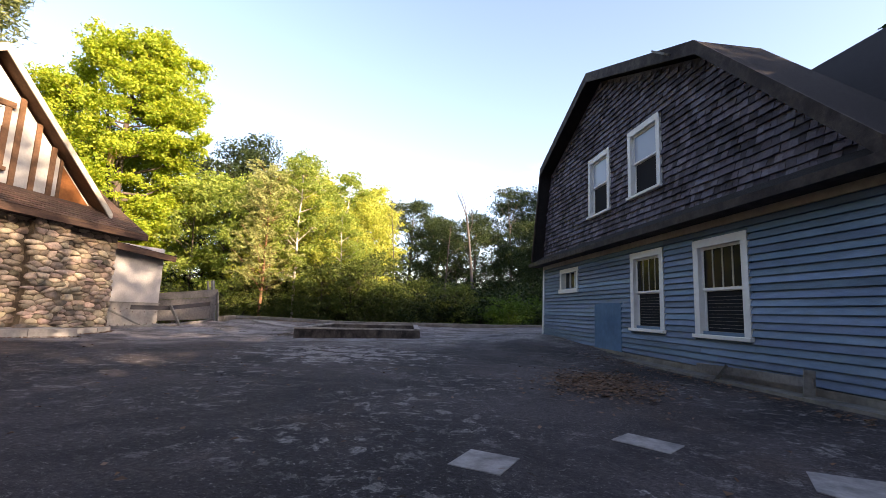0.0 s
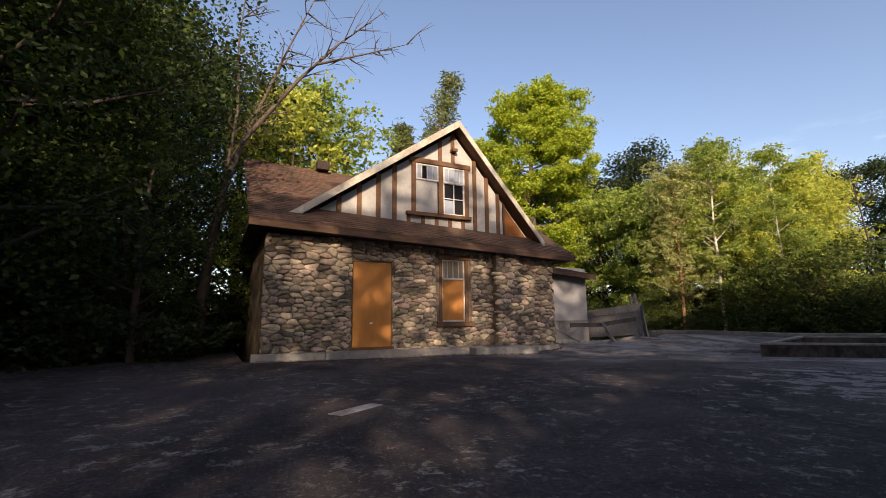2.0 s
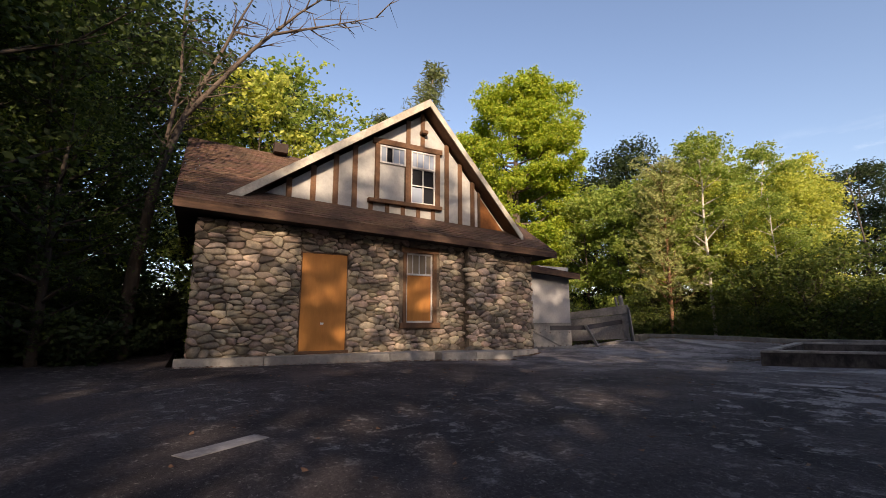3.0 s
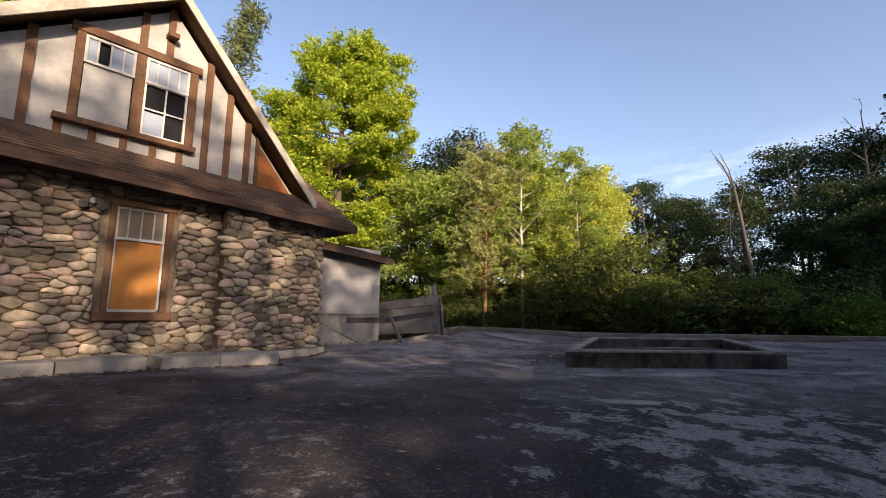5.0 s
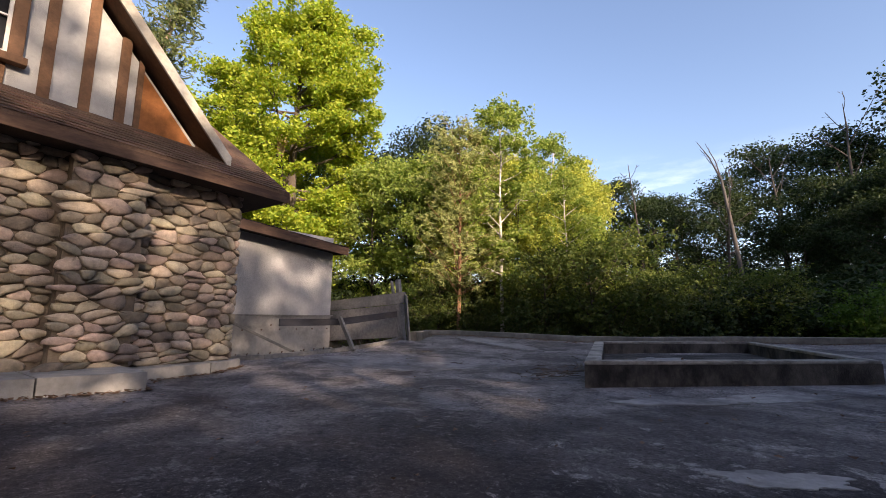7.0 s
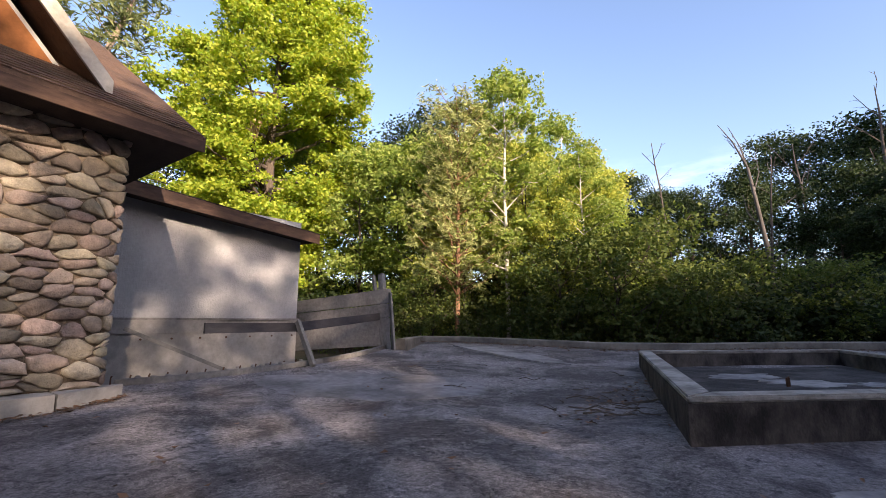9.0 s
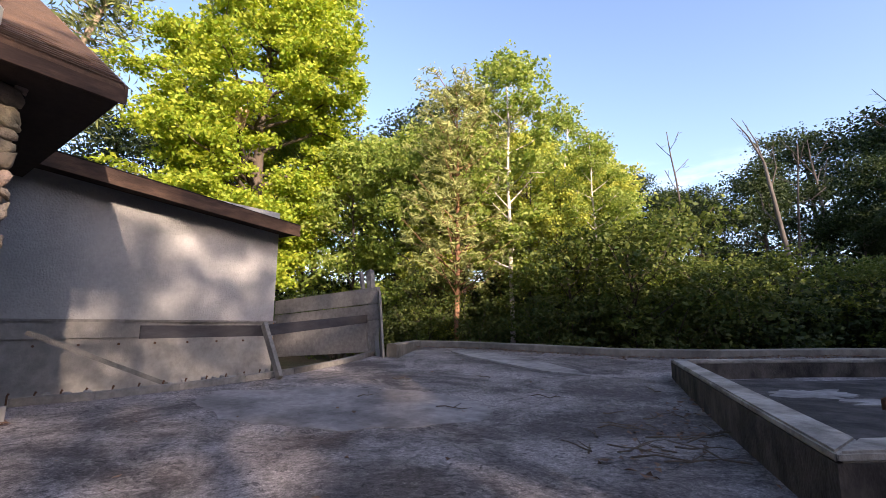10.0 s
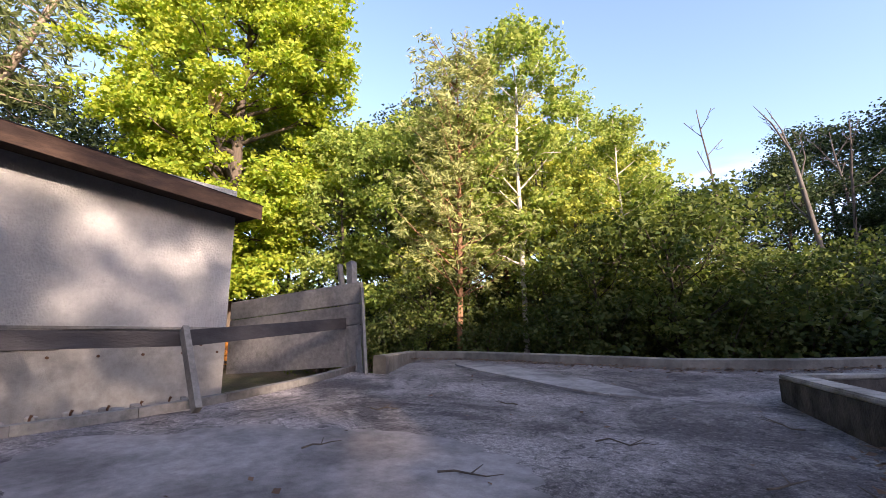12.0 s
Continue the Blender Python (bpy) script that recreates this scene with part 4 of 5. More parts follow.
snag = put(bare_tree("bare grey dead tree with a forked top", 81, 11.0, 0.13, limbs=9, first=0.4, reach=0.16, rise=1.4, forks=2, lean=0.04), -6.0, 45.0, 120, 0.6)
bent = empty("dead_tree", "leaning grey dead tree with a bent forked top", "tree", (-3.45, 40.0, -0.5))
bm = tube([(0.1, 0, -0.2), (0.0, 0, 3.9), (-0.35, 0.1, 7.0), (-0.62, 0.1, 9.6), (-0.9, 0.0, 12.0)], [0.2, 0.17, 0.145, 0.12, 0.09], 8)
part("trunk", bm, M_PALEDEAD, bent, smooth=True)
rngb = np.random.default_rng(83)
for pts, r in (([(-0.9, 0.0, 12.0), (-1.6, 0.0, 14.0), (-2.4, 0.1, 15.5)], 0.07), ([(-0.9, 0.0, 12.0), (-1.2, 0.2, 13.6), (-1.8, 0.2, 15.2)], 0.06), ([(-0.7, 0.1, 10.2), (-0.3, 0.2, 11.6), (-0.4, 0.1, 13.0)], 0.05), ([(-0.4, 0.1, 7.6), (-1.2, 0.3, 9.0), (-1.3, 0.3, 10.2)], 0.06)):
    bm = tube(pts, [r, r * 0.65, 0.015], 6)
    for q in range(5):
        k = rngb.uniform(0.2, 0.9)
        b0 = np.array(pts[0]) * (1 - k) + np.array(pts[2]) * k
        add_tube(bm, [b0, b0 + rngb.normal(size=3) * 0.35 + np.array((-0.1, 0, 0.5))], [0.03, 0.008], 4)
    part("limb", bm, M_PALEDEAD, bent, smooth=True)
rng0 = random.Random(7)
# rows of the wood from the maple round to the blue house
for kind, spots in ((green, [(-19.5, 25.5, 0.95), (-14.8, 27.5, 1.05), (-13.2, 31.0, 1.1), (-18.0, 30.0, 1.2), (-21.5, 28.5, 1.2), (-26.0, 27.5, 1.2), (-15.0, 24.6, 0.8), (-8.0, 27.0, 0.6)]),
                    (aspen, [(-9.7, 25.5, 0.62), (-9.2, 27.4, 0.75), (-12.0, 28.0, 0.95), (-17.0, 45.0, 1.5), (-14.0, 24.9, 0.7), (-12.2, 38.0, 1.2), (-16.2, 35.5, 1.35), (-20.0, 40.0, 1.5), (-10.8, 33.0, 0.95)]),
                    (dark, [(-4.5, 46.0, 0.9), (-8.5, 50.0, 1.0), (8.5, 47.0, 1.1), (9.5, 56.0, 1.35), (14.0, 44.0, 1.2), (-1.0, 60.0, 1.5), (-11.5, 56.0, 1.1), (13.0, 54.0, 1.8), (-24.5, 36.0, 1.35), (-31.0, 32.0, 1.4), (-35.0, 26.0, 1.4), (-40.0, 18.0, 1.4), (1.5, 44.0, 0.85), (-16.0, 58.0, 1.3), (20.0, 46.0, 1.7), (5.0, 41.0, 0.8), (3.2, 46.5, 0.9), (7.0, 44.0, 1.0), (-0.5, 43.0, 0.62), (2.6, 39.5, 0.6)]),
                    (shrub, [(-6.6, 24.9, 1.0), (-11.8, 23.9, 0.85), (-13.9, 23.6, 0.9), (-8.0, 25.8, 1.3), (-15.5, 22.8, 0.9), (-17.5, 23.0, 1.0), (-10.3, 26.0, 1.3), (-4.0, 29.0, 1.1), (-13.0, 26.2, 1.3), (-5.2, 26.0, 1.2), (-9.4, 24.0, 0.9)]),
                    (darkbush, [(-2.4, 29.0, 1.2), (-5.5, 28.0, 1.3), (3.0, 31.5, 1.1), (-1.0, 32.0, 1.5), (2.5, 34.5, 1.6), (6.0, 33.0, 1.4), (-7.2, 28.3, 1.4), (-14.6, 25.6, 1.3), (-18.5, 26.5, 1.4), (-10.0, 29.8, 1.6), (-2.0, 35.0, 1.6), (8.5, 32.0, 1.3), (-21.0, 24.0, 1.3), (-24.5, 24.5, 1.3), (0.5, 37.0, 1.8), (5.0, 38.0, 1.8), (-5.0, 33.0, 1.6), (-8.2, 36.0, 1.9), (-4.0, 39.0, 2.0), (-12.0, 34.0, 1.8), (-13.0, 29.0, 1.5), (-16.0, 28.5, 1.5), (-22.5, 26.5, 1.6), (-26.0, 22.0, 1.4), (-28.5, 25.0, 1.7)]),
                    (brightbush, [(2.3, 31.8, 0.9), (-2.6, 31.0, 0.8)]),
                    (thicket, [(-5.7, 25.6, 0.8), (-8.9, 24.3, 0.9), (-4.2, 27.4, 0.75), (-10.2, 24.6, 0.7), (-13.4, 23.4, 0.7), (-2.2, 28.6, 0.8), (-6.9, 27.0, 1.15)]),
                    (sapling, [(-12.9, 24.6, 0.9), (-8.2, 26.4, 0.8), (-14.6, 25.4, 1.0), (-6.4, 29.0, 1.1), (-16.4, 25.0, 1.0), (-11.4, 26.6, 1.0), (-3.6, 31.0, 1.1)]),
                    (birch, [(-8.6, 25.6, 0.66), (-18.6, 28.6, 0.8), (-12.8, 33.0, 1.1)]),
                    (pine, [(-13.8, 28.8, 1.15)])):
    for x, y, s in spots:
        again(kind, x, y, rng0.uniform(0, 360), s * rng0.uniform(0.94, 1.06), s * rng0.uniform(0.95, 1.1))
again(snag, 3.0, 50.0, 200, 1.5)
again(snag, -1.2, 49.0, 75, 1.25)
for x, y, s in ((-19.0, 62.0, 2.8), (-13.0, 66.0, 3.0), (-7.0, 63.0, 2.8), (-2.0, 67.0, 3.2), (3.0, 63.0, 3.0), (8.0, 66.0, 3.2), (14.0, 60.0, 3.0), (19.0, 54.0, 2.8), (-25.0, 52.0, 2.6), (-31.0, 44.0, 2.6), (-36.0, 35.0, 2.4), (-5.0, 50.0, 2.0), (0.0, 48.0, 2.0), (6.0, 47.0, 2.2), (-10.0, 46.0, 2.0), (3.0, 43.0, 2.2), (8.0, 41.0, 2.2), (-2.0, 42.0, 1.9)):
    again(darkbush, x, y, rng0.uniform(0, 360), s)
orange = put(bush("orange-leaved shrub beyond the fence", 64, 1.2, M_LEAF_ORANGE, per=60, size=0.15), -22.0, 22.6, 0, 0.9)

# wood to the south-west of the cottage, its shade put into the leaf colour
dense = put(broadleaf("dense tree in the wood beside the cottage, darkened for shade", 57, 11.0, 0.2, M_LEAF_WOOD, M_SHADEBARK, per=88, spread=1.25, size=0.14, limbs=26, first=0.1, reach=0.33, rise=0.6, lean=0.03), -16.0, -9.0, 0, 1.3)
for x, y, s in ((-17.0, -6.0, 1.3), (-21.0, -1.5, 1.3), (-24.0, -4.0, 1.5), (-11.5, -7.0, 1.3), (-27.0, 3.0, 1.5), (-15.5, -12.0, 1.4), (-22.0, -12.0, 1.5), (-8.0, -12.0, 1.3), (-30.0, -9.0, 1.6), (-13.0, -3.0, 1.3), (-17.5, -2.0, 1.4), (-9.8, -4.5, 1.2), (-21.0, -7.0, 1.5), (-13.0, -9.5, 1.4), (-25.0, -1.0, 1.5), (-5.0, -9.0, 1.2), (-33.0, -2.0, 1.7), (-29.0, -16.0, 1.7)):
    again(dense, x, y, rng0.uniform(0, 360), s)
for x, y, s in ((-12.0, 0.5, 1.1), (-14.5, 1.6, 1.2), (-10.5, -3.5, 1.2), (-17.5, 2.0, 1.3), (-9.5, -6.5, 1.2), (-13.5, -4.5, 1.5), (-16.5, -2.0, 1.5), (-19.0, 3.8, 1.2), (-20.5, -3.0, 1.6), (-11.5, -1.2, 1.2), (-12.0, -6.0, 1.6), (-8.0, -8.5, 1.5), (-15.0, -7.0, 1.8), (-23.0, 0.0, 1.8), (-6.0, -6.5, 1.0)):
    again(darkbush, x, y, rng0.uniform(0, 360), s)
again(green, -25.0, 4.5, 60, 1.35)
bent.matrix_basis = pose(-3.45, 40.0, -0.5) @ Matrix.Diagonal((0.82, 0.82, 0.82, 1))
# unseen tall trees added behind the yard and the blue house to shade them
tall = put(broadleaf("unseen open-crowned tree added behind the yard for dappled shade", 95, 19.0, 0.3, M_LEAF_DEEPSHADE, M_BARK, per=24, tufts=4, spread=0.7, size=0.26, limbs=30, first=0.3, reach=0.27, rise=0.5, forks=3), 21.0, -4.0)
for x, y, s in ((24.5, -8.5, 1.0), (18.5, -8.0, 0.85), (26.5, -1.0, 1.05), (27.5, 2.8, 0.95), (31.5, -1.0, 1.15), (22.5, 1.5, 0.95), (17.0, -2.5, 0.75), (30.0, -6.0, 1.1), (28.0, 4.5, 1.1), (23.0, 6.5, 0.85), (14.0, -12.0, 0.8), (28.5, -12.0, 1.1), (20.0, -11.0, 0.8), (23.5, -13.5, 0.9)):
    again(tall, x, y, rng0.uniform(0, 360), s)
for x, y, s in ((15.2, 8.2, 0.76), (17.0, 11.4, 0.86), (15.6, 14.6, 0.74), (18.0, 17.8, 0.84), (15.8, 21.2, 0.62), (8.0, -17.0, 1.2), (26.0, 12.0, 1.1), (23.0, 18.0, 0.9), (27.0, 24.0, 1.0), (12.0, -17.0, 1.3), (20.0, 21.0, 1.25), (24.0, 22.5, 1.4), (18.0, 24.0, 0.85), (17.0, 27.0, 0.8), (21.0, 31.0, 1.0), (14.0, 32.0, 1.05), (26.0, 36.0, 1.2), (28.0, 28.0, 1.5), (22.0, -16.0, 1.5), (27.0, -19.0, 1.6), (18.0, -20.0, 1.4), (24.0, -24.0, 1.5), (16.0, -15.5, 1.2), (10.0, -22.0, 1.4)):
    again(dark, x, y, rng0.uniform(0, 360), s)
forked = empty("bare_tree", "forked bare-limbed tree rising beside the cottage", "tree", (0, 0, 0))
rngf = np.random.default_rng(91)
bm = bmesh.new()
TRUNK = [(-12.5, 1.4, -0.5), (-12.5, 1.6, 2.5), (-12.5, 1.9, 5.0), (-12.5, 2.4, 6.8)]
add_tube(bm, TRUNK, [0.22, 0.16, 0.11, 0.085], 9)
part("trunk", bm, M_SHADEBARK, forked, smooth=True)
for pts, r in (([TRUNK[3], (-12.6, 3.1, 8.8), (-12.8, 3.7, 10.6), (-12.9, 4.6, 13.0)], 0.075), ([TRUNK[3], (-12.3, 4.0, 9.2), (-12.1, 5.3, 10.8), (-12.0, 7.0, 12.6)], 0.08), ([TRUNK[2], (-12.9, 2.2, 8.0), (-13.2, 2.1, 10.5), (-13.3, 2.3, 13.5)], 0.07), ([(-12.2, 4.6, 9.9), (-12.0, 6.2, 10.6), (-11.8, 8.1, 11.5)], 0.05)):
    bm = bmesh.new()
    add_tube(bm, pts, [r * (1 - 0.85 * k / (len(pts) - 1)) for k in range(len(pts))], 6)
    for a, b in zip(pts, pts[1:]):
        for q in range(6):
            k = rngf.random()
            p = np.array(a) * (1 - k) + np.array(b) * k
            tip = p + np.array((rngf.normal() * 0.5, rngf.uniform(-0.3, 1.1), rngf.uniform(-0.1, 1.0))) * rngf.uniform(0.7, 1.7)
            mid_p = (p + tip) / 2 + rngf.normal(size=3) * 0.08
            add_tube(bm, [p, mid_p, tip], [0.03, 0.018, 0.005], 4)
            for w in range(2):
                add_tube(bm, [mid_p, mid_p + rngf.normal(size=3) * 0.5 + np.array((0, 0.2, 0.2))], [0.011, 0.004], 4)
    part("limb", bm, M_BARK, forked, "grey bare limb", smooth=True)
again(dense, -13.2, -0.6, 130, 0.95)
again(dense, -11.5, 0.0, 70, 0.6)
# three mostly out-of-view trees added to shade the ground at the left
again(dense, -9.2, -2.8, 20, 1.1)
again(dense, -5.6, -4.4, 250, 1.1)
again(dense, -1.8, -6.0, 160, 1.15)
again(green, -15.5, 3.4, 200, 0.62)
again(green, -15.0, -2.5, 80, 1.5)
again(green, -18.5, -4.5, 190, 1.7)
again(green, -11.5, -5.5, 250, 1.4)
again(green, -24.0, 7.5, 20, 1.7)
again(aspen, -22.0, 5.2, 60, 1.5)

# ---- openings of the cottage ----
def plank_box(name, lo, hi, material, parent, label="", bevel=0.006):
    return child(part(name, box(lo, hi, bevel), material, label=label), parent)


d0, d1, z0, z1 = DOOR
door = plank_box("boarded_door", (FX - 0.06, d0 + 0.03, z0 + 0.05), (FX + 0.03, d1 - 0.03, z1 - 0.03), M_PLYWOOD, cottage, "orange plywood sheet boarding up the door")
for lo, hi in (((FX - 0.1, d0, z0), (FX + 0.015, d0 + 0.03, z1)), ((FX - 0.1, d1 - 0.03, z0), (FX + 0.015, d1, z1)), ((FX - 0.1, d0, z1 - 0.03), (FX + 0.015, d1, z1)), ((FX - 0.1, d0 - 0.06, z0 - 0.02), (FX + 0.08, d1 + 0.06, z0 + 0.05))):
    plank_box("door_frame", lo, hi, M_TIMBER, cottage)
plank_box("notice", (FX + 0.03, d0 + 0.52, z0 + 0.68), (FX + 0.034, d0 + 0.60, z0 + 0.73), M_WHITE, cottage, "small white notice", 0)

w0, w1, z0, z1 = WIN
for lo, hi in (((FX - 0.14, w0 - 0.05, z0), (FX + 0.03, w0 + 0.05, z1)), ((FX - 0.14, w1 - 0.05, z0), (FX + 0.03, w1 + 0.06, z1)), ((FX - 0.14, w0 - 0.08, z1 - 0.06), (FX + 0.04, w1 + 0.12, z1 + 0.08)), ((FX - 0.14, w0 - 0.16, z0 - 0.13), (FX + 0.1, w1 + 0.14, z0 + 0.02))):
    plank_box("window_frame", lo, hi, M_TIMBER, cottage)


def sash(parent, y0, y1, z0, z1, x, material, bars=3, rails=0, thick=0.05, glass=True, pane_mat=None):
    """A wooden sash facing +x with upright bars and cross rails."""
    for lo, hi in (((x - 0.03, y0, z0), (x + 0.02, y0 + thick, z1)), ((x - 0.03, y1 - thick, z0), (x + 0.02, y1, z1)), ((x - 0.03, y0, z0), (x + 0.021, y1, z0 + thick)), ((x - 0.03, y0, z1 - thick), (x + 0.021, y1, z1))):
        plank_box("sash_frame", lo, hi, material, parent, bevel=0.004)
    for b in range(bars):
        y = y0 + (y1 - y0) * (b + 1) / (bars + 1)
        plank_box("glazing_bar", (x - 0.02, y - 0.014, z0 + thick), (x + 0.015, y + 0.014, z1 - thick), material, parent, bevel=0)
    for b in range(rails):
        z = z0 + (z1 - z0) * (b + 1) / (rails + 1)
        plank_box("glazing_bar", (x - 0.02, y0 + thick, z - 0.014), (x + 0.014, y1 - thick, z + 0.014), material, parent, bevel=0)
    if glass:
        ob = plank_box("pane", (x - 0.012, y0 + thick, z0 + thick), (x - 0.006, y1 - thick, z1 - thick), pane_mat or M_GLASS, parent, bevel=0)


sash(cottage, w0 + 0.05, w1 - 0.05, z0 + 1.32, z1 - 0.06, FX - 0.05, M_OLDWHITE, 3, pane_mat=M_TANPANE)
plank_box("window_board", (FX - 0.09, w0 + 0.06, z0 + 0.05), (FX - 0.07, w1 - 0.06, z0 + 1.32), M_PLYWOOD, cottage, "orange plywood filling the lower window")
for lo, hi in (((FX - 0.07, w0 + 0.05, z0 + 0.02), (FX - 0.03, w0 + 0.09, z0 + 1.32)), ((FX - 0.07, w1 - 0.09, z0 + 0.02), (FX - 0.03, w1 - 0.05, z0 + 1.32)), ((FX - 0.07, w0 + 0.05, z0 + 0.02), (FX - 0.03, w1 - 0.05, z0 + 0.07))):
    plank_box("sash_frame", lo, hi, M_OLDWHITE, cottage, bevel=0.003)

# attic window pair
a0, a1, z0, z1 = 7.4, 9.26, 4.42, 6.08
for lo, hi in (((GX, a0 - 0.1, z0 - 0.04), (GX + 0.1, a0 + 0.03, z1)), ((GX, a1 - 0.03, z0 - 0.04), (GX + 0.1, a1 + 0.13, z1)), ((GX, (a0 + a1) / 2 - 0.09, z0), (GX + 0.09, (a0 + a1) / 2 + 0.09, z1)), ((GX, a0 - 0.18, z1 - 0.02), (GX + 0.12, a1 + 0.2, z1 + 0.14)), ((GX, a0 - 0.3, z0 - 0.12), (GX + 0.16, a1 + 0.18, z0 - 0.01))):
    plank_box("window_frame", lo, hi, M_TIMBER, cottage)
am = (a0 + a1) / 2
for y0, y1, board in ((a0 + 0.03, am - 0.09, True), (am + 0.09, a1 - 0.03, False)):
    plank_box("unlit_window_sheet", (GX, y0, z0), (GX + 0.012, y1, z1 - 0.02), M_DARK, cottage, bevel=0)
    sash(cottage, y0, y1, z1 - 0.58, z1 - 0.04, GX + 0.07, M_OLDWHITE, 3, glass=False)
    for k in range(4):
        g0 = y0 + 0.05 + (y1 - y0 - 0.1) * k / 4
        if (k, board) != (1, True):
            plank_box("pane", (GX + 0.055, g0, z1 - 0.53), (GX + 0.06, g0 + (y1 - y0 - 0.1) / 4, z1 - 0.09), M_SKYPANE, cottage, bevel=0)
    if board:
        plank_box("window_board", (GX + 0.02, y0 + 0.02, z0), (GX + 0.045, y1 - 0.02, z1 - 0.56), M_STUCCO, cottage, "pale board in the attic window")
    else:
        sash(cottage, y0, y1, z0, z1 - 0.55, GX + 0.05, M_OLDWHITE, 1, 1, 0.045, glass=False)
        plank_box("pane", (GX + 0.035, y0 + 0.04, z0 + 0.04), (GX + 0.04, (y0 + y1) / 2, z0 + 0.5), M_SKYPANE, cottage, "bluish remaining pane", 0)
plank_box("vent_block", (GX, 8.72, 6.62), (GX + 0.22, 8.92, 6.72), M_TIMBER, cottage)

# wall lamp with two heads
lamp = empty("flood_lamp", "grey twin-head flood lamp beside the window", "lamp", (FX + 0.1, 7.72, 2.85))
bm = bmesh.new()
add_tube(bm, [(FX - 0.05, 7.72, 2.85), (FX + 0.1, 7.72, 2.85)], [0.05, 0.05], 10)
child(part("mount", bm, M_METAL), lamp)
for dy in (-0.11, 0.11):
    child(part("lamp_head", tube([(FX + 0.08, 7.72 + dy * 0.4, 2.86), (FX + 0.12, 7.72 + dy, 2.82), (FX + 0.2, 7.72 + dy * 1.3, 2.76)], [0.025, 0.05, 0.075], 10), M_METAL), lamp)

# plinth and apron before the cottage
APRON = [(-9.55, 2.75), (-9.25, 4.5), (-8.98, 7.4), (-8.86, 8.6), (-8.6, 9.7), (-8.38, 10.75), (-9.12, 10.85), (-9.3, 12.0), (-9.66, 12.7)]
for k, (a, b) in enumerate(zip(APRON, APRON[1:])):
    a2 = (a[0], a[1] + (0.02 if k else 0))
    if k == 3:
        a2 = (a[0], a[1] + 0.22)
    top = 0.19 if k < 3 else 0.17 if k < 5 else 0.12
    if k == 5:
        continue
    child(part("plinth", slab([(*a2, -0.3), (*b, -0.3), (-9.72, b[1], -0.3), (-9.72, a2[1], -0.3)], (0, 0, top + 0.3)), M_CONCRETE, label="cracked pale concrete plinth"), cottage)

# roof vent
plank_box("roof_vent", (-14.0, 5.0, 6.6), (-13.6, 5.45, 6.92), M_SOFFIT, cottage)


# shingle courses, laid on a sloping plate
def courses(name, material, parent, origin, along, up, length, rise, row, width, rng, thick=0.012, keep=lambda s, h: True, label=""):
    """Rows of overlapping tabs on a sloping plane: along its eave and up its slope."""
    origin, along, up = np.array(origin, float), np.array(along, float), np.array(up, float)
    nrm = np.cross(along, up)
    vs, fs = [], []
    rows = int(rise / row)
    for r in range(rows):
        s = -rng.random() * width
        while s < length:
            w = width * rng.uniform(0.75, 1.25)
            a, b = max(s, 0), min(s + w - 0.008, length)
            s += w
            if b - a < 0.02 or not keep((a + b) / 2, (r + 0.5) * row):
                continue
            lift = thick * rng.uniform(1.0, 1.7)
            drop = rng.uniform(-0.008, 0.008)
            base = len(vs)
            for q, h, e in ((a, r * row + drop, lift), (b, r * row + drop, lift), (b, (r + 1) * row, 0.002), (a, (r + 1) * row, 0.002), (a, r * row + drop, 0), (b, r * row + drop, 0)):
                vs.append(origin + along * q + up * h + nrm * e)
            fs += [(base, base + 1, base + 2, base + 3), (base + 4, base + 5, base + 1, base), (base + 4, base, base + 3), (base + 5, base + 2, base + 1)]
    me = bpy.data.meshes.new(name)
    me.from_pydata([tuple(v) for v in vs], [], fs)
    me.update()
    return tagged(child(link_mesh(name, me, material, label=label), parent), kind="stuff")


rngs = np.random.default_rng(3)
up_v = Vector((-14.1 - EAVE_X, 0, 6.5 - 3.3)).normalized()
courses("roof_shingles", M_SHINGLE, cottage, (EAVE_X, 2.5, eave_z(2.5) + 0.125), Vector((0, 10.6, eave_z(13.1) - eave_z(2.5))).normalized(), up_v, 10.6, 5.85, 0.15, 0.32, rngs, label="rows of brown shingles")

courses("roof_shingles", M_DARKROOF, annex, (AX + 0.49, 12.4, 3.44), Vector((0, 5.24, -0.46)).normalized(), Vector((-5.95, 0, 0.6)).normalized(), 5.26, 5.9, 0.15, 0.3, np.random.default_rng(4), 0.012, label="rows of curled dark shingles")

# ---- fieldstones of the cottage front ----
def cell(points, k, near, squash):
    """The Voronoi cell of point k among its neighbours, in a plane squashed to make wide cells."""
    px, py = points[k]
    poly = [(px + a, py + b) for a, b in ((-0.6, -0.6), (0.6, -0.6), (0.6, 0.6), (-0.6, 0.6))]
    for q in near:
        mx, my = (points[q][0] + px) / 2, (points[q][1] + py) / 2
        nx, ny = points[q][0] - px, points[q][1] - py
        out = []
        for i in range(len(poly)):
            a, b = poly[i - 1], poly[i]
            da, db = (a[0] - mx) * nx + (a[1] - my) * ny, (b[0] - mx) * nx + (b[1] - my) * ny
            if (da <= 0) != (db <= 0):
                f = da / (da - db)
                out.append((a[0] + (b[0] - a[0]) * f, a[1] + (b[1] - a[1]) * f))
            if db <= 0:
                out.append(b)
        poly = out
        if len(poly) < 3:
            return []
    return [(x, y * squash) for x, y in poly]


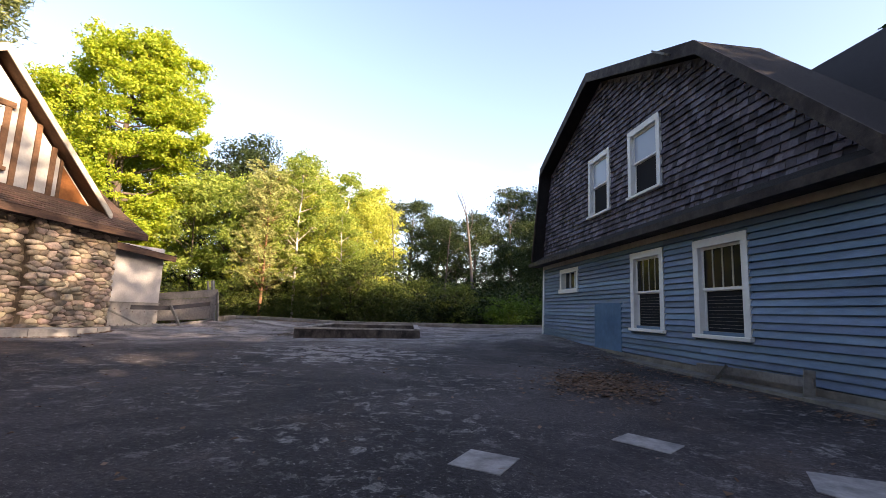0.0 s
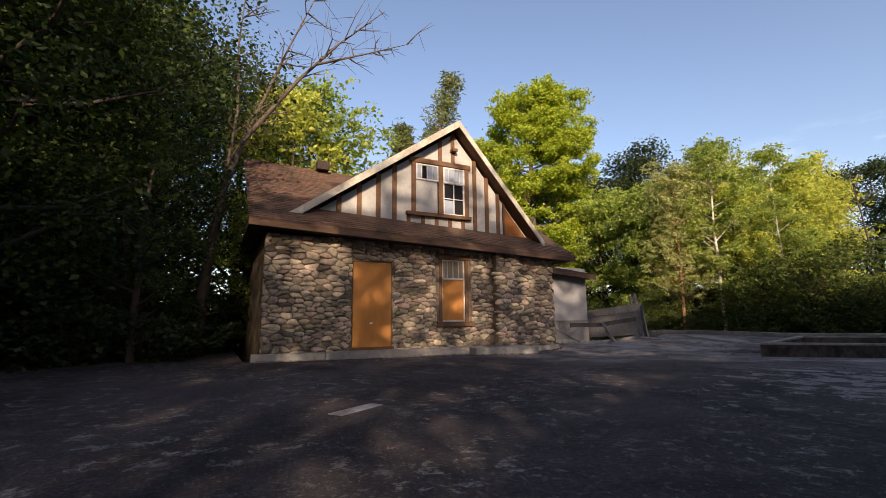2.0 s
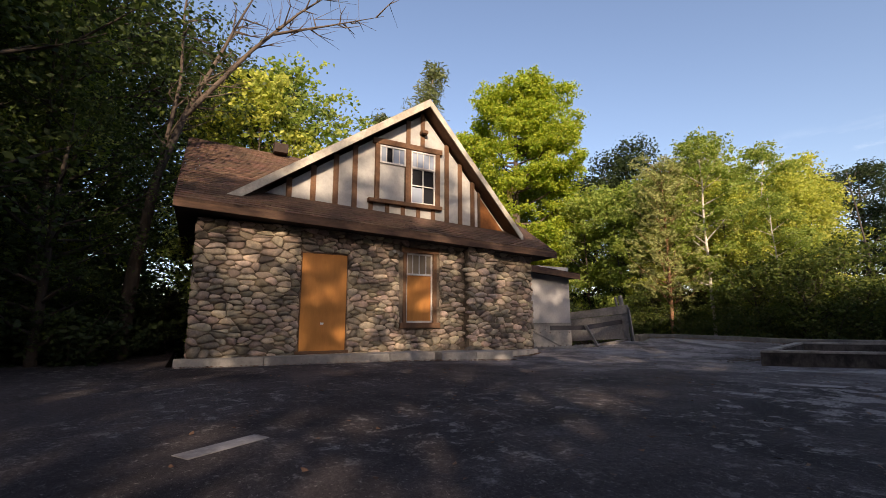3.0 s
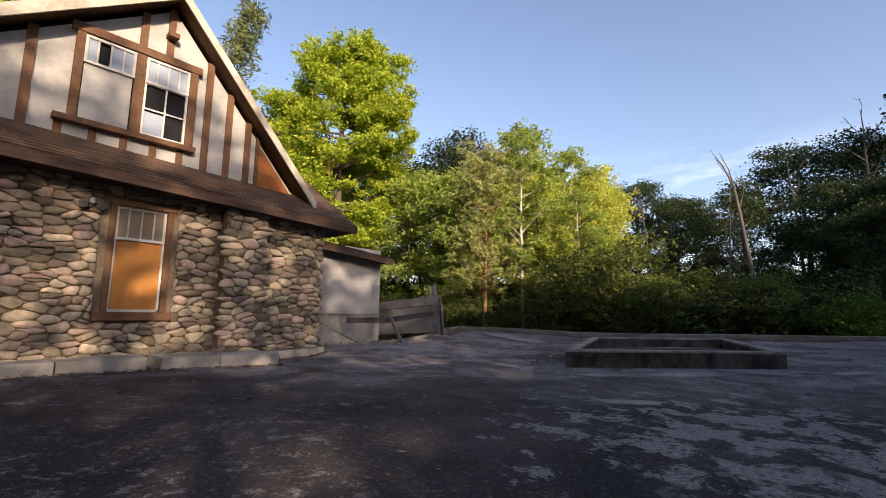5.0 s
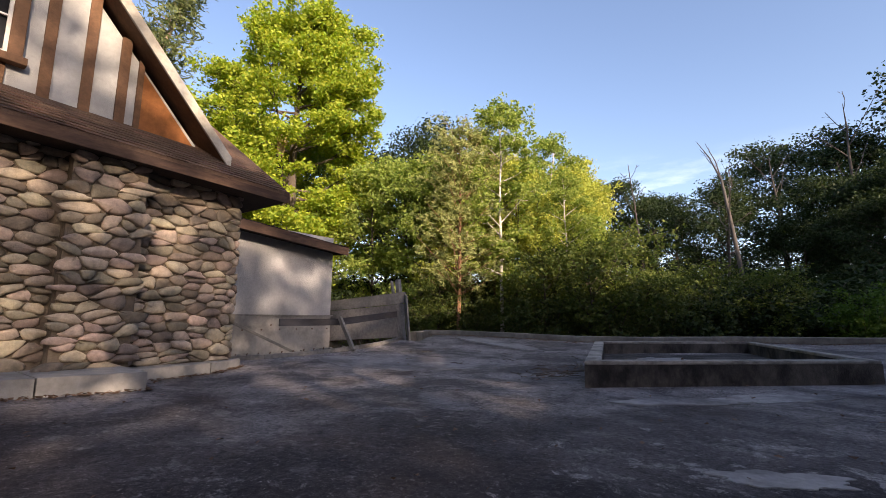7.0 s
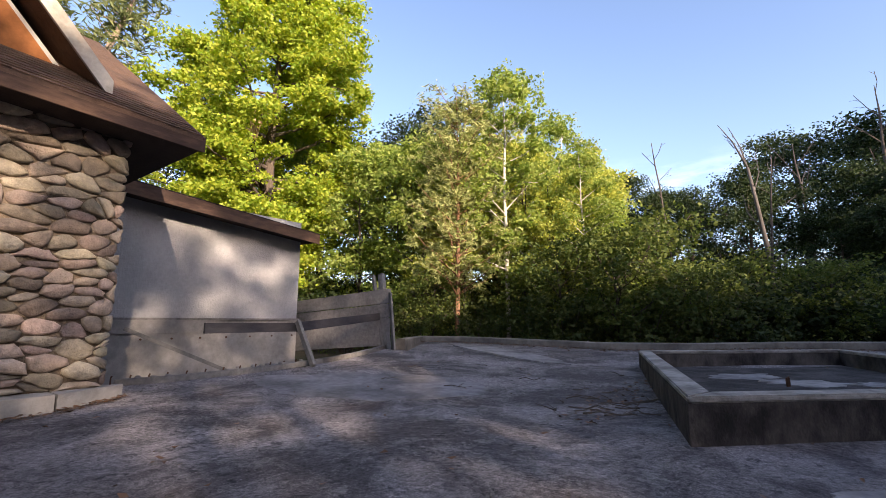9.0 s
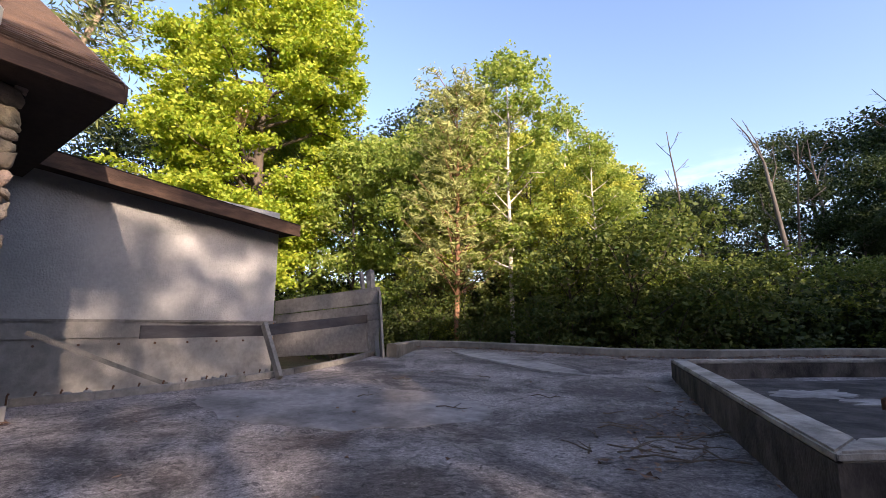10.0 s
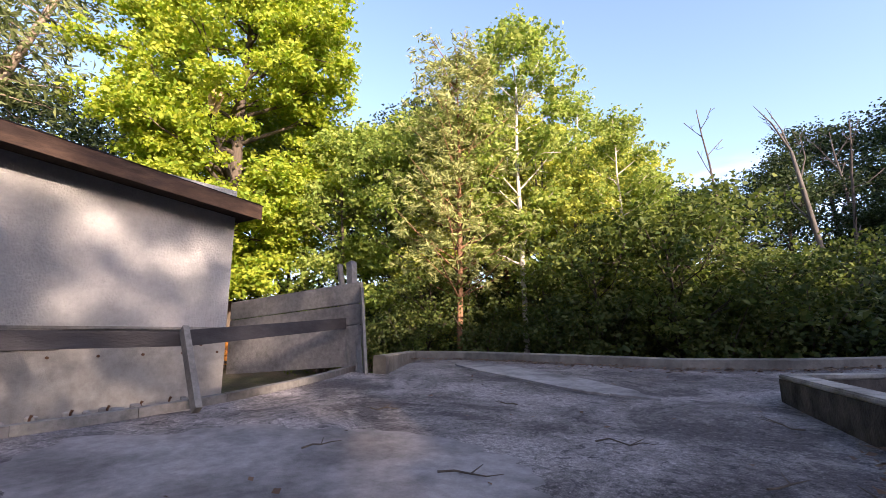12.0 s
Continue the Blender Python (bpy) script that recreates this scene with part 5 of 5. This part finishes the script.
def stone_from(poly, base, depth, rng):
    """A rounded, domed stone filling a cell, with a gap left for the mortar."""
    pts = []
    for i in range(len(poly)):                           # corners cut off
        a, b = poly[i], poly[(i + 1) % len(poly)]
        for f in (0.3, 0.7):
            pts.append((a[0] + (b[0] - a[0]) * f, a[1] + (b[1] - a[1]) * f))
    pts = [(y + rng.normal() * 0.006, z + rng.normal() * 0.006) for y, z in pts]
    n = len(pts)
    cy, cz = sum(p[0] for p in pts) / n, sum(p[1] for p in pts) / n
    size = max(max(abs(p[0] - cy) for p in pts), 0.04)
    tip_y, tip_z = rng.uniform(-0.03, 0.03), rng.uniform(-0.02, 0.03)
    vs = []
    for scale, lift in ((0.97, -0.03), (0.95, depth * 0.6), (0.78, depth * 0.95)):
        for y, z in pts:
            vs.append((base + lift + rng.uniform(-0.009, 0.009), cy + (y - cy) * scale + tip_y * (1 - scale), cz + (z - cz) * scale + tip_z * (1 - scale)))
    vs.append((base + depth, cy + tip_y, cz + tip_z))
    fs = []
    for k in range(2):
        for i in range(n):
            j = (i + 1) % n
            fs.append((k * n + i, k * n + j, (k + 1) * n + j, (k + 1) * n + i))
    fs += [(2 * n + i, 2 * n + (i + 1) % n, 3 * n) for i in range(n)]
    return cy, vs, fs


rng = np.random.default_rng(17)
SQ = 0.5
seeds = []
row, z = 0, 0.05
while z < 3.35:
    h = rng.uniform(0.10, 0.20)
    y = Y0 - 0.3 + (row % 2) * 0.14
    while y < Y1 + 0.3:
        w = rng.uniform(0.15, 0.34) * (1.5 if rng.random() < 0.2 else 1)
        if rng.random() < 0.11:
            y += w * 0.8
            continue
        if rng.random() < 0.14:
            seeds.append((y + rng.uniform(0, w), (z + h * rng.choice((0.0, 1.0))) / SQ))
        seeds.append((y + w / 2 + rng.normal() * 0.03, (z + h / 2 + rng.normal() * 0.042) / SQ))
        y += w
    z += h
    row += 1
grid_p = np.array(seeds)
made = []
FRAME = (WIN[0] - 0.17, WIN[1] + 0.15, WIN[2] - 0.13, WIN[3] + 0.09)
for k in range(len(seeds)):
    d = ((grid_p - grid_p[k]) ** 2).sum(1)
    poly = cell(seeds, k, np.argsort(d)[1:16], SQ)
    if len(poly) < 3:
        continue
    poly = [(min(max(y, Y0 - 0.03), Y1 + 0.04), min(max(z, 0.12), 3.3)) for y, z in poly]
    for o in (DOOR, FRAME):                              # trim to the openings
        if all(o[0] < y < o[1] and o[2] < z < o[3] for y, z in poly):
            poly = []
            break
        cy, cz = sum(p[0] for p in poly) / len(poly), sum(p[1] for p in poly) / len(poly)
        if o[0] - 0.3 < cy < o[1] + 0.3 and o[2] - 0.2 < cz < o[3] + 0.2:
            gap = max((o[0] - cy, 0), (cy - o[1], 1), (o[2] - cz, 2), (cz - o[3], 3))
            side = gap[1]
            poly = [((min(y, o[0]) if side == 0 else max(y, o[1]) if side == 1 else y), (min(z, o[2]) if side == 2 else max(z, o[3]) if side == 3 else z)) for y, z in poly]
    if not poly:
        continue
    ys, zs = [p[0] for p in poly], [p[1] for p in poly]
    if max(ys) - min(ys) < 0.06 or max(zs) - min(zs) < 0.05:
        continue
    cy = sum(ys) / len(ys)
    made.append(stone_from(poly, FX + (0.27 if 9.95 < cy < 10.85 else 0.0), rng.uniform(0.03, 0.085), rng))
made.sort(key=lambda q: -q[0])
child(part("pilaster", box((FX - 0.02, 9.95, 0.0), (FX + 0.27, 10.85, 3.05)), M_MORTAR), cottage)
rest_v, rest_f = [], []
for k, (cy, vs, fs) in enumerate(made):
    if k < 300:
        me = bpy.data.meshes.new("stone")
        me.from_pydata(vs, [], fs)
        me.update()
        child(link_mesh("stone", me, M_STONE, smooth=True), stone_wall)
    else:
        base = len(rest_v)
        rest_v += vs
        rest_f += [tuple(base + i for i in f) for f in fs]
me = bpy.data.meshes.new("stonework")
me.from_pydata(rest_v, [], rest_f)
me.update()
tagged(child(link_mesh("stonework", me, M_STONES, smooth=True), stone_wall), kind="stuff")

# ---- front of the blue house ----
def window_unit(name, s0, s1, z0, z1, label, split=0.5, bars=3, upper=M_GLASS, lower=M_GLASS, blinds=False, out=0.0):
    """A white-cased sash window in the house front."""
    c = 0.15
    lo = hbox(s0, s0 + c, out - 0.12, out + 0.045, z0 + 0.06, z1)
    win = child(part(name, lo, M_WHITE, label=label), house)

    def sub(nm, bm, m, lab=""):
        ob = part(nm, bm, m, label=lab)
        ob.parent = win
        ob.matrix_parent_inverse = win.matrix_world.inverted()
        return ob
    sub("casing", hbox(s1 - c, s1, out - 0.12, out + 0.045, z0 + 0.06, z1), M_WHITE)
    sub("casing", hbox(s0, s1, out - 0.12, out + 0.05, z1 - c, z1 + 0.005), M_WHITE)
    sub("sill", hbox(s0 - 0.04, s1 + 0.04, out - 0.14, out + 0.1, z0, z0 + 0.075, 0.01), M_WHITE, "chipped white sill")
    a, b = s0 + c, s1 - c
    zm = z0 + 0.075 + (z1 - c - z0 - 0.075) * split
    for nm, q0, q1, o, g, nb in (("upper_sash", zm, z1 - c, out - 0.04, upper, bars), ("lower_sash", z0 + 0.075, zm + 0.03, out - 0.08, lower, 0)):
        t = 0.05
        fr = sub(nm, hbox(a, a + t, o - 0.03, o, q0, q1), M_WHITE)
        for bm in (hbox(b - t, b, o - 0.03, o, q0, q1), hbox(a, b, o - 0.03, o + 0.002, q0, q0 + t), hbox(a, b, o - 0.03, o + 0.002, q1 - t, q1)):
            sub(nm, bm, M_WHITE)
        sub("pane", hbox(a + t, b - t, o - 0.02, o - 0.015, q0 + t, q1 - t), g)
        for k in range(nb):
            s = a + t + (b - a - 2 * t) * (k + 1) / (nb + 1)
            sub("glazing_bar", hbox(s - 0.016, s + 0.016, o - 0.025, o - 0.003, q0 + t, q1 - t), M_TAN if nb == 3 else M_WHITE)
    if blinds:
        for k in range(11):
            z = z0 + 0.14 + k * (zm - z0 - 0.2) / 11
            sub("blind_slat", hbox(a + 0.07, b - 0.07, out - 0.098, out - 0.094, z, z + 0.006), M_GREYWOOD)
    return win


# lower panes are opaque black, painted as the unlit room behind
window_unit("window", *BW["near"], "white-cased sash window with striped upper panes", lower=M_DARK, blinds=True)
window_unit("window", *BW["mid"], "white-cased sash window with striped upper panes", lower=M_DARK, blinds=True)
window_unit("window", *BW["up1"], "white attic sash window with a pale upper pane", 0.52, 0, M_SKYPANE, M_DARK)
window_unit("window", *BW["up2"], "white attic sash window with a pale upper pane", 0.52, 0, M_SKYPANE, M_DARK)
s0, s1, z0, z1 = BW["small"]
small = child(part("window", hbox(s0, s1, -0.02, 0.045, z1 - 0.14, z1), M_WHITE, label="small white-cased window"), house)
for bm, m in ((hbox(s0, s0 + 0.15, -0.14, 0.044, z0, z1 - 0.14), M_WHITE), (hbox(s1 - 0.15, s1, -0.14, 0.044, z0, z1 - 0.14), M_WHITE), (hbox(s0 - 0.04, s1 + 0.04, -0.14, 0.08, z0 - 0.04, z0 + 0.1), M_WHITE),
              (hbox(s0 + 0.15, s1 - 0.15, -0.16, -0.15, z0 + 0.1, z1 - 0.14), M_GLASS), (hbox(s0 + 0.55, s0 + 0.6, -0.15, -0.11, z0 + 0.1, z1 - 0.14), M_WHITE), (hbox(s0 + 0.95, s0 + 1.0, -0.15, -0.11, z0 + 0.1, z1 - 0.14), M_WHITE)):
    ob = part("casing" if m is M_WHITE else "pane", bm, m)
    ob.parent = small
    ob.matrix_parent_inverse = small.matrix_world.inverted()
child(part("door", hbox(BDOOR[0], BDOOR[1], -0.05, 0.035, BDOOR[2], BDOOR[3], 0.008), M_BLUEDOOR, label="flat blue-painted door panel"), house)

# clapboards, each board its own piece, cut round the openings
rngc = random.Random(5)
z = 0.16
row = 0.128
k = 0
blocks = [BW["small"], BW["mid"], BW["near"], BDOOR]
while z < 2.84:
    spans = [(0.09, END)]
    for b in blocks:
        if b[2] < z + row * 0.6 and b[3] > z + row * 0.4:
            spans = [q for a, e in spans for q in (((a, b[0]), (b[1], e)) if a < b[0] and e > b[1] else ((a, e),))]
    for a, e in spans:
        pieces = [a]
        while e - pieces[-1] > 5.5:
            pieces.append(pieces[-1] + rngc.uniform(2.6, 4.6))
        pieces.append(e)
        for p, q in zip(pieces, pieces[1:]):
            bm = bmesh.new()
            sag = rngc.uniform(-0.004, 0.004)
            vs = [bm.verts.new((s, o, zz)) for s in (p + 0.001, q - 0.001) for o, zz in ((-0.02, z + 0.018), (0.04, z + 0.018 + sag), (0.006, z + row), (-0.02, z + row))]
            for f in ((0, 1, 2, 3), (7, 6, 5, 4), (0, 4, 5, 1), (1, 5, 6, 2), (2, 6, 7, 3), (3, 7, 4, 0)):
                bm.faces.new([vs[i] for i in f])
            bm.transform(HM)
            child(part("clapboard", bm, M_BLUE), house)
    z += row

# wooden shingles of the gambrel gable
def clear(s, h):
    zz = 3.36 + h
    if zz > gam_z(s) - 0.22:
        return False
    return not any(w[0] - 0.02 < s < w[1] + 0.02 and w[2] - 0.05 < zz < w[3] + 0.02 for w in (BW["up1"], BW["up2"]))


courses("wood_shingles", M_DARKSHINGLES, house, hp(0, -0.02, 3.36), HM.to_3x3() @ Vector((1, 0, 0)), (0, 0, 1), 13.1, 5.2, 0.155, 0.17, np.random.default_rng(8), 0.034, clear, "dark weathered wood shingles")
q = bar(hp(9.0, 0.62, 6.98), hp(9.35, 0.55, 6.72), 0.16, 0.04)
child(part("loose_board", q, M_GREYWOOD, label="loose board on the rake"), house)

# planks against the wall
lean = empty("wooden_plank", "old grey planks lying against the blue wall", "plank", hp(11.0, 0.3, 0.1))
child(part("plank", bar(hp(9.55, 0.25, 0.19), hp(11.95, 0.22, 0.24), 0.035, 0.13), M_GREYWOOD), lean)
child(part("plank", bar(hp(11.9, 0.27, 0.02), hp(11.9, 0.24, 0.42), 0.14, 0.035, (0, 1, 0)), M_GREYWOOD), lean)
child(part("plank", bar(hp(10.2, 0.42, -0.02), hp(10.35, 0.27, 0.3), 0.05, 0.03, (0, 1, 0)), M_GREYWOOD), lean)

# ---- surface of the yard ----
def patch(cx, cy, rx, ry, turn, seed, material=M_PATCH, label="pale worn concrete patch in the asphalt", sides=18, rough=0.22, name="pavement_patch", lift=0.006):
    rng = np.random.default_rng(seed)
    bm = bmesh.new()
    c, s = math.cos(radians(turn)), math.sin(radians(turn))
    ring = []
    if sides > 5:
        sides *= 4
    waves = [(w, rng.uniform(0, 6.28), rough * rng.uniform(0.4, 1.0) * 1.5 / w ** 0.75) for w in range(2, 19)]
    for i in range(sides):
        a = 2 * math.pi * i / sides
        q = 1 + rng.normal() * rough * 0.2
        if sides > 5:
            q = max(0.3, q + sum(h * math.cos(w * a + p) for w, p, h in waves) * 0.5)
        if sides == 4:
            a += math.pi / 4
            q *= 1.4142
        u, v = math.cos(a) * rx * q, math.sin(a) * ry * q
        ring.append((cx + u * c - v * s, cy + u * s + v * c))
    rings = []
    for k in (1.0, 0.66, 0.33):
        rings.append([bm.verts.new((cx + (x - cx) * k, cy + (y - cy) * k, ground_z(cx + (x - cx) * k, cy + (y - cy) * k) + lift)) for x, y in ring])
    skirt = [bm.verts.new((v.co.x, v.co.y, v.co.z - 0.05)) for v in rings[0]]
    mid_v = bm.verts.new((cx, cy, ground_z(cx, cy) + lift))
    for i in range(sides):
        j = (i + 1) % sides
        for r0, r1 in ((skirt, rings[0]), (rings[0], rings[1]), (rings[1], rings[2])):
            bm.faces.new((r0[i], r0[j], r1[j], r1[i]))
        bm.faces.new((rings[2][i], rings[2][j], mid_v))
    return tagged(part(name, bm, material), label, "pavement", kind="structure")


patch(3.98, 4.68, 0.19, 0.2, -12, 1, sides=4, rough=0.05)
patch(5.2, 5.7, 0.24, 0.17, -30, 2, sides=4, rough=0.05)
patch(6.5, 5.0, 0.5, 0.4, -20, 3, sides=5, rough=0.1)
patch(-8.5, 19.6, 1.9, 0.42, -24, 4, sides=14, rough=0.1, lift=0.025)
patch(-8.0, 15.1, 1.6, 0.95, 25, 5, M_WORN, rough=0.13, lift=0.006)
patch(-2.53, 3.38, 0.36, 0.1, 122, 8, sides=4, rough=0.05)
patch(-2.75, 14.0, 0.8, 0.2, 42, 9, sides=12, rough=0.25, lift=0.011)
patch(-1.9, 11.65, 0.35, 0.16, 30, 10, sides=10, rough=0.35)
rngp = np.random.default_rng(12)
for k, (x, y, r) in enumerate(((-1.9, 15.0, 0.8), (0.3, 17.2, 0.45), (1.6, 19.4, 0.8), (3.2, 20.4, 0.9))):
    patch(x, y, r, 0.22, 44, 200 + k, sides=10, rough=0.35)
for k, (x, y) in enumerate(((-2.6, 17.3), (-3.2, 18.4), (-2.2, 18.8), (-3.9, 18.7))):
    ob = patch(x, y, 0.5, 0.3, 40, 220 + k, sides=9, rough=0.45, lift=0.07 - ground_z(x, y))


def litter(name, label, spots, size, seed, material=M_DRYLEAF):
    """Fallen leaves lying flat on the yard."""
    rng = np.random.default_rng(seed)
    vs, fs = [], []
    for x, y in spots:
        a, s = rng.uniform(0, 6.28), size * rng.uniform(0.6, 1.4)
        z = ground_z(x, y) + rng.uniform(0.008, 0.03)
        b = len(vs)
        for q, rr in ((0, 1.0), (1.5, 0.55), (3.14, 0.9), (4.7, 0.55)):
            vs.append((x + math.cos(a + q) * s * rr, y + math.sin(a + q) * s * rr, z + rng.uniform(-0.004, 0.02)))
        fs.append((b, b + 1, b + 2, b + 3))
    me = bpy.data.meshes.new(name)
    me.from_pydata(vs, [], fs)
    return tagged(link_mesh(name, me, material), label, "leaves", kind="stuff")


spots = []
for (x0, y0), (x1, y1) in zip(KERB[1:], KERB[2:]):
    n = int(math.hypot(x1 - x0, y1 - y0) * 75)
    for _ in range(n):
        k = rngp.random()
        spots.append((x0 + (x1 - x0) * k, y0 + (y1 - y0) * k - 0.15 - abs(rngp.normal()) * 0.3))
litter("kerb_leaves", "dry brown leaves gathered along the kerb", spots, 0.04, 1)
litter("plinth_leaves", "dark leaf litter in the gap before the plinth", [(x + 0.08 + abs(rngp.normal()) * 0.06, y) for (x0, y0), (x1, y1) in zip(APRON, APRON[1:]) for k in range(90) for f in (rngp.random(),) for x, y in ((x0 + (x1 - x0) * f, y0 + (y1 - y0) * f),)], 0.035, 6)
litter("leaf_pile", "heap of dry leaves on the asphalt", [(5.05 + rngp.normal() * 0.42, 9.1 + rngp.normal() * 0.7) for _ in range(2200)], 0.042, 2)
litter("wall_leaves", "dry leaves along the blue house's foot", [tuple(hp(rngp.uniform(6, 14), 0.6 + abs(rngp.normal()) * 0.25, 0).xy) for _ in range(260)], 0.045, 3)
litter("yard_leaves", "scattered dry leaves on the yard", [(rngp.uniform(-9, 8), rngp.uniform(3, 21)) for _ in range(700)], 0.03, 4)
litter("basin_leaves", "dry leaves beside the basin", [(-4.6 - rngp.random() * 0.6 - k * 0.0, 14.6 + rngp.random() * 4) for k in range(160)], 0.035, 5)


def twig(x, y, length, turn, seed):
    rng = np.random.default_rng(seed)
    bm = bmesh.new()
    pts = []
    for i in range(5):
        u = x + math.cos(radians(turn)) * length * i / 4 + rng.normal() * 0.03 * length
        v = y + math.sin(radians(turn)) * length * i / 4 + rng.normal() * 0.03 * length
        pts.append((u, v, ground_z(u, v) + 0.02 + 0.03 * rng.random()))
    add_tube(bm, pts, [0.007, 0.0065, 0.0055, 0.004, 0.002], 5)
    b = pts[2]
    add_tube(bm, [b, (b[0] + math.cos(radians(turn + 50)) * length * 0.3, b[1] + math.sin(radians(turn + 50)) * length * 0.3, b[2] + 0.03)], [0.005, 0.002], 4)
    return tagged(part("twig", bm, M_BARK), "fallen bare twig on the asphalt", "twig", group="twigs on the yard")


for k, (x, y, l, a) in enumerate(((-4.75, 15.6, 0.9, 70), (-5.0, 15.0, 0.7, 20), (-4.55, 16.6, 1.0, 100), (-4.9, 17.4, 0.6, 40), (-7.1, 15.6, 0.35, 30), (-8.1, 15.4, 0.3, 80), (-6.6, 16.8, 0.4, 10), (-5.4, 17.9, 0.5, 130), (-8.6, 16.5, 0.3, 45), (-4.3, 15.1, 0.8, 140), (-5.6, 16.3, 0.35, 60), (-7.6, 17.5, 0.3, 160))):
    twig(x, y, l, a, 300 + k)

rngt = np.random.default_rng(71)
for k in range(16):
    twig(-4.95 + rngt.normal() * 0.28, 15.3 + rngt.normal() * 0.75, rngt.uniform(0.2, 0.6), rngt.uniform(0, 180), 400 + k)

# bolts on the sill plate and holes in the annex's base
for k in range(12):
    f = k / 11 * 3.4
    i = min(int(f), 5)
    a, b = Vector(PL[i]), Vector(PL[i + 1])
    p = a + (b - a) * (f - i)
    z = ground_z(p.x, p.y)
    child(part("bolt", tube([(p.x - 0.12, p.y, z), (p.x - 0.12, p.y, z + 0.09), (p.x - 0.115, p.y + 0.01, z + 0.115)], [0.01, 0.01, 0.013], 6), M_RUST), sill)
for k in range(16):
    y = 13.2 + k * 0.27
    child(part("bolt_head", tube([(AX + 0.05, y, 0.62 - 0.12 * (k % 2)), (AX + 0.07, y, 0.62 - 0.12 * (k % 2))], [0.02, 0.02], 6), M_RUST), annex)
brace = empty("leaning_brace", "thin grey board leaning against the annex's foot", "board", (-10.3, 14.0, 0.1))
child(part("board", bar((-10.42, 12.9, 0.75), (-10.25, 14.3, 0.08), 0.025, 0.05), M_GREYWOOD), brace)
for k, (x, y, a) in enumerate(((-2.8, 17.0, 0), (-2.3, 17.6, 0), (-3.4, 17.9, 0))):
    b = tagged(part("pipe_stub", tube([(x, y, 0.02), (x, y, 0.16), (x + 0.02, y, 0.17)], [0.025, 0.025, 0.02], 8), M_RUST), "short rusty pipe stub in the basin floor", "pipe", group="pipe stubs in the basin")

child(part("base_panel", box((AX + 0.05, 12.35, 0.60), (AX + 0.075, 15.2, 0.855), 0.004), M_CONCRETE, label="grey upper base panel"), annex)
rngr = np.random.default_rng(44)
for k in range(16):
    f = rngr.uniform(0, 3.6)
    i = min(int(f), 5)
    a, b = Vector(PL[i]), Vector(PL[i + 1])
    p = a + (b - a) * (f - i)
    size = rngr.uniform(0.03, 0.075)
    q = [(math.cos(t) * size * rngr.uniform(0.7, 1.2), math.sin(t) * size * rngr.uniform(0.5, 0.9)) for t in (0.3, 1.4, 2.5, 3.6, 4.7, 5.6)]
    x, y = p.x - rngr.uniform(0.1, 0.2), p.y
    z = ground_z(x, y)
    bm = slab([(x + u, y + v, z + 0.045) for u, v in q], (0, 0, rngr.uniform(0.03, 0.045)))
    bmesh.ops.bevel(bm, geom=bm.edges[:], offset=0.008, segments=1, affect="EDGES")
    tagged(part("rubble", bm, M_CONCRETE), "broken concrete chunk on the sill plate", "rubble", group="rubble along the sill plate")
stake = tagged(part("marker_stake", tube([(-9.9, 26.6, -0.5), (-9.88, 26.6, 0.45), (-9.85, 26.6, 0.62)], [0.03, 0.03, 0.025], 6), M_WHITE), "thin white marker stake among the shrubs", "stake")
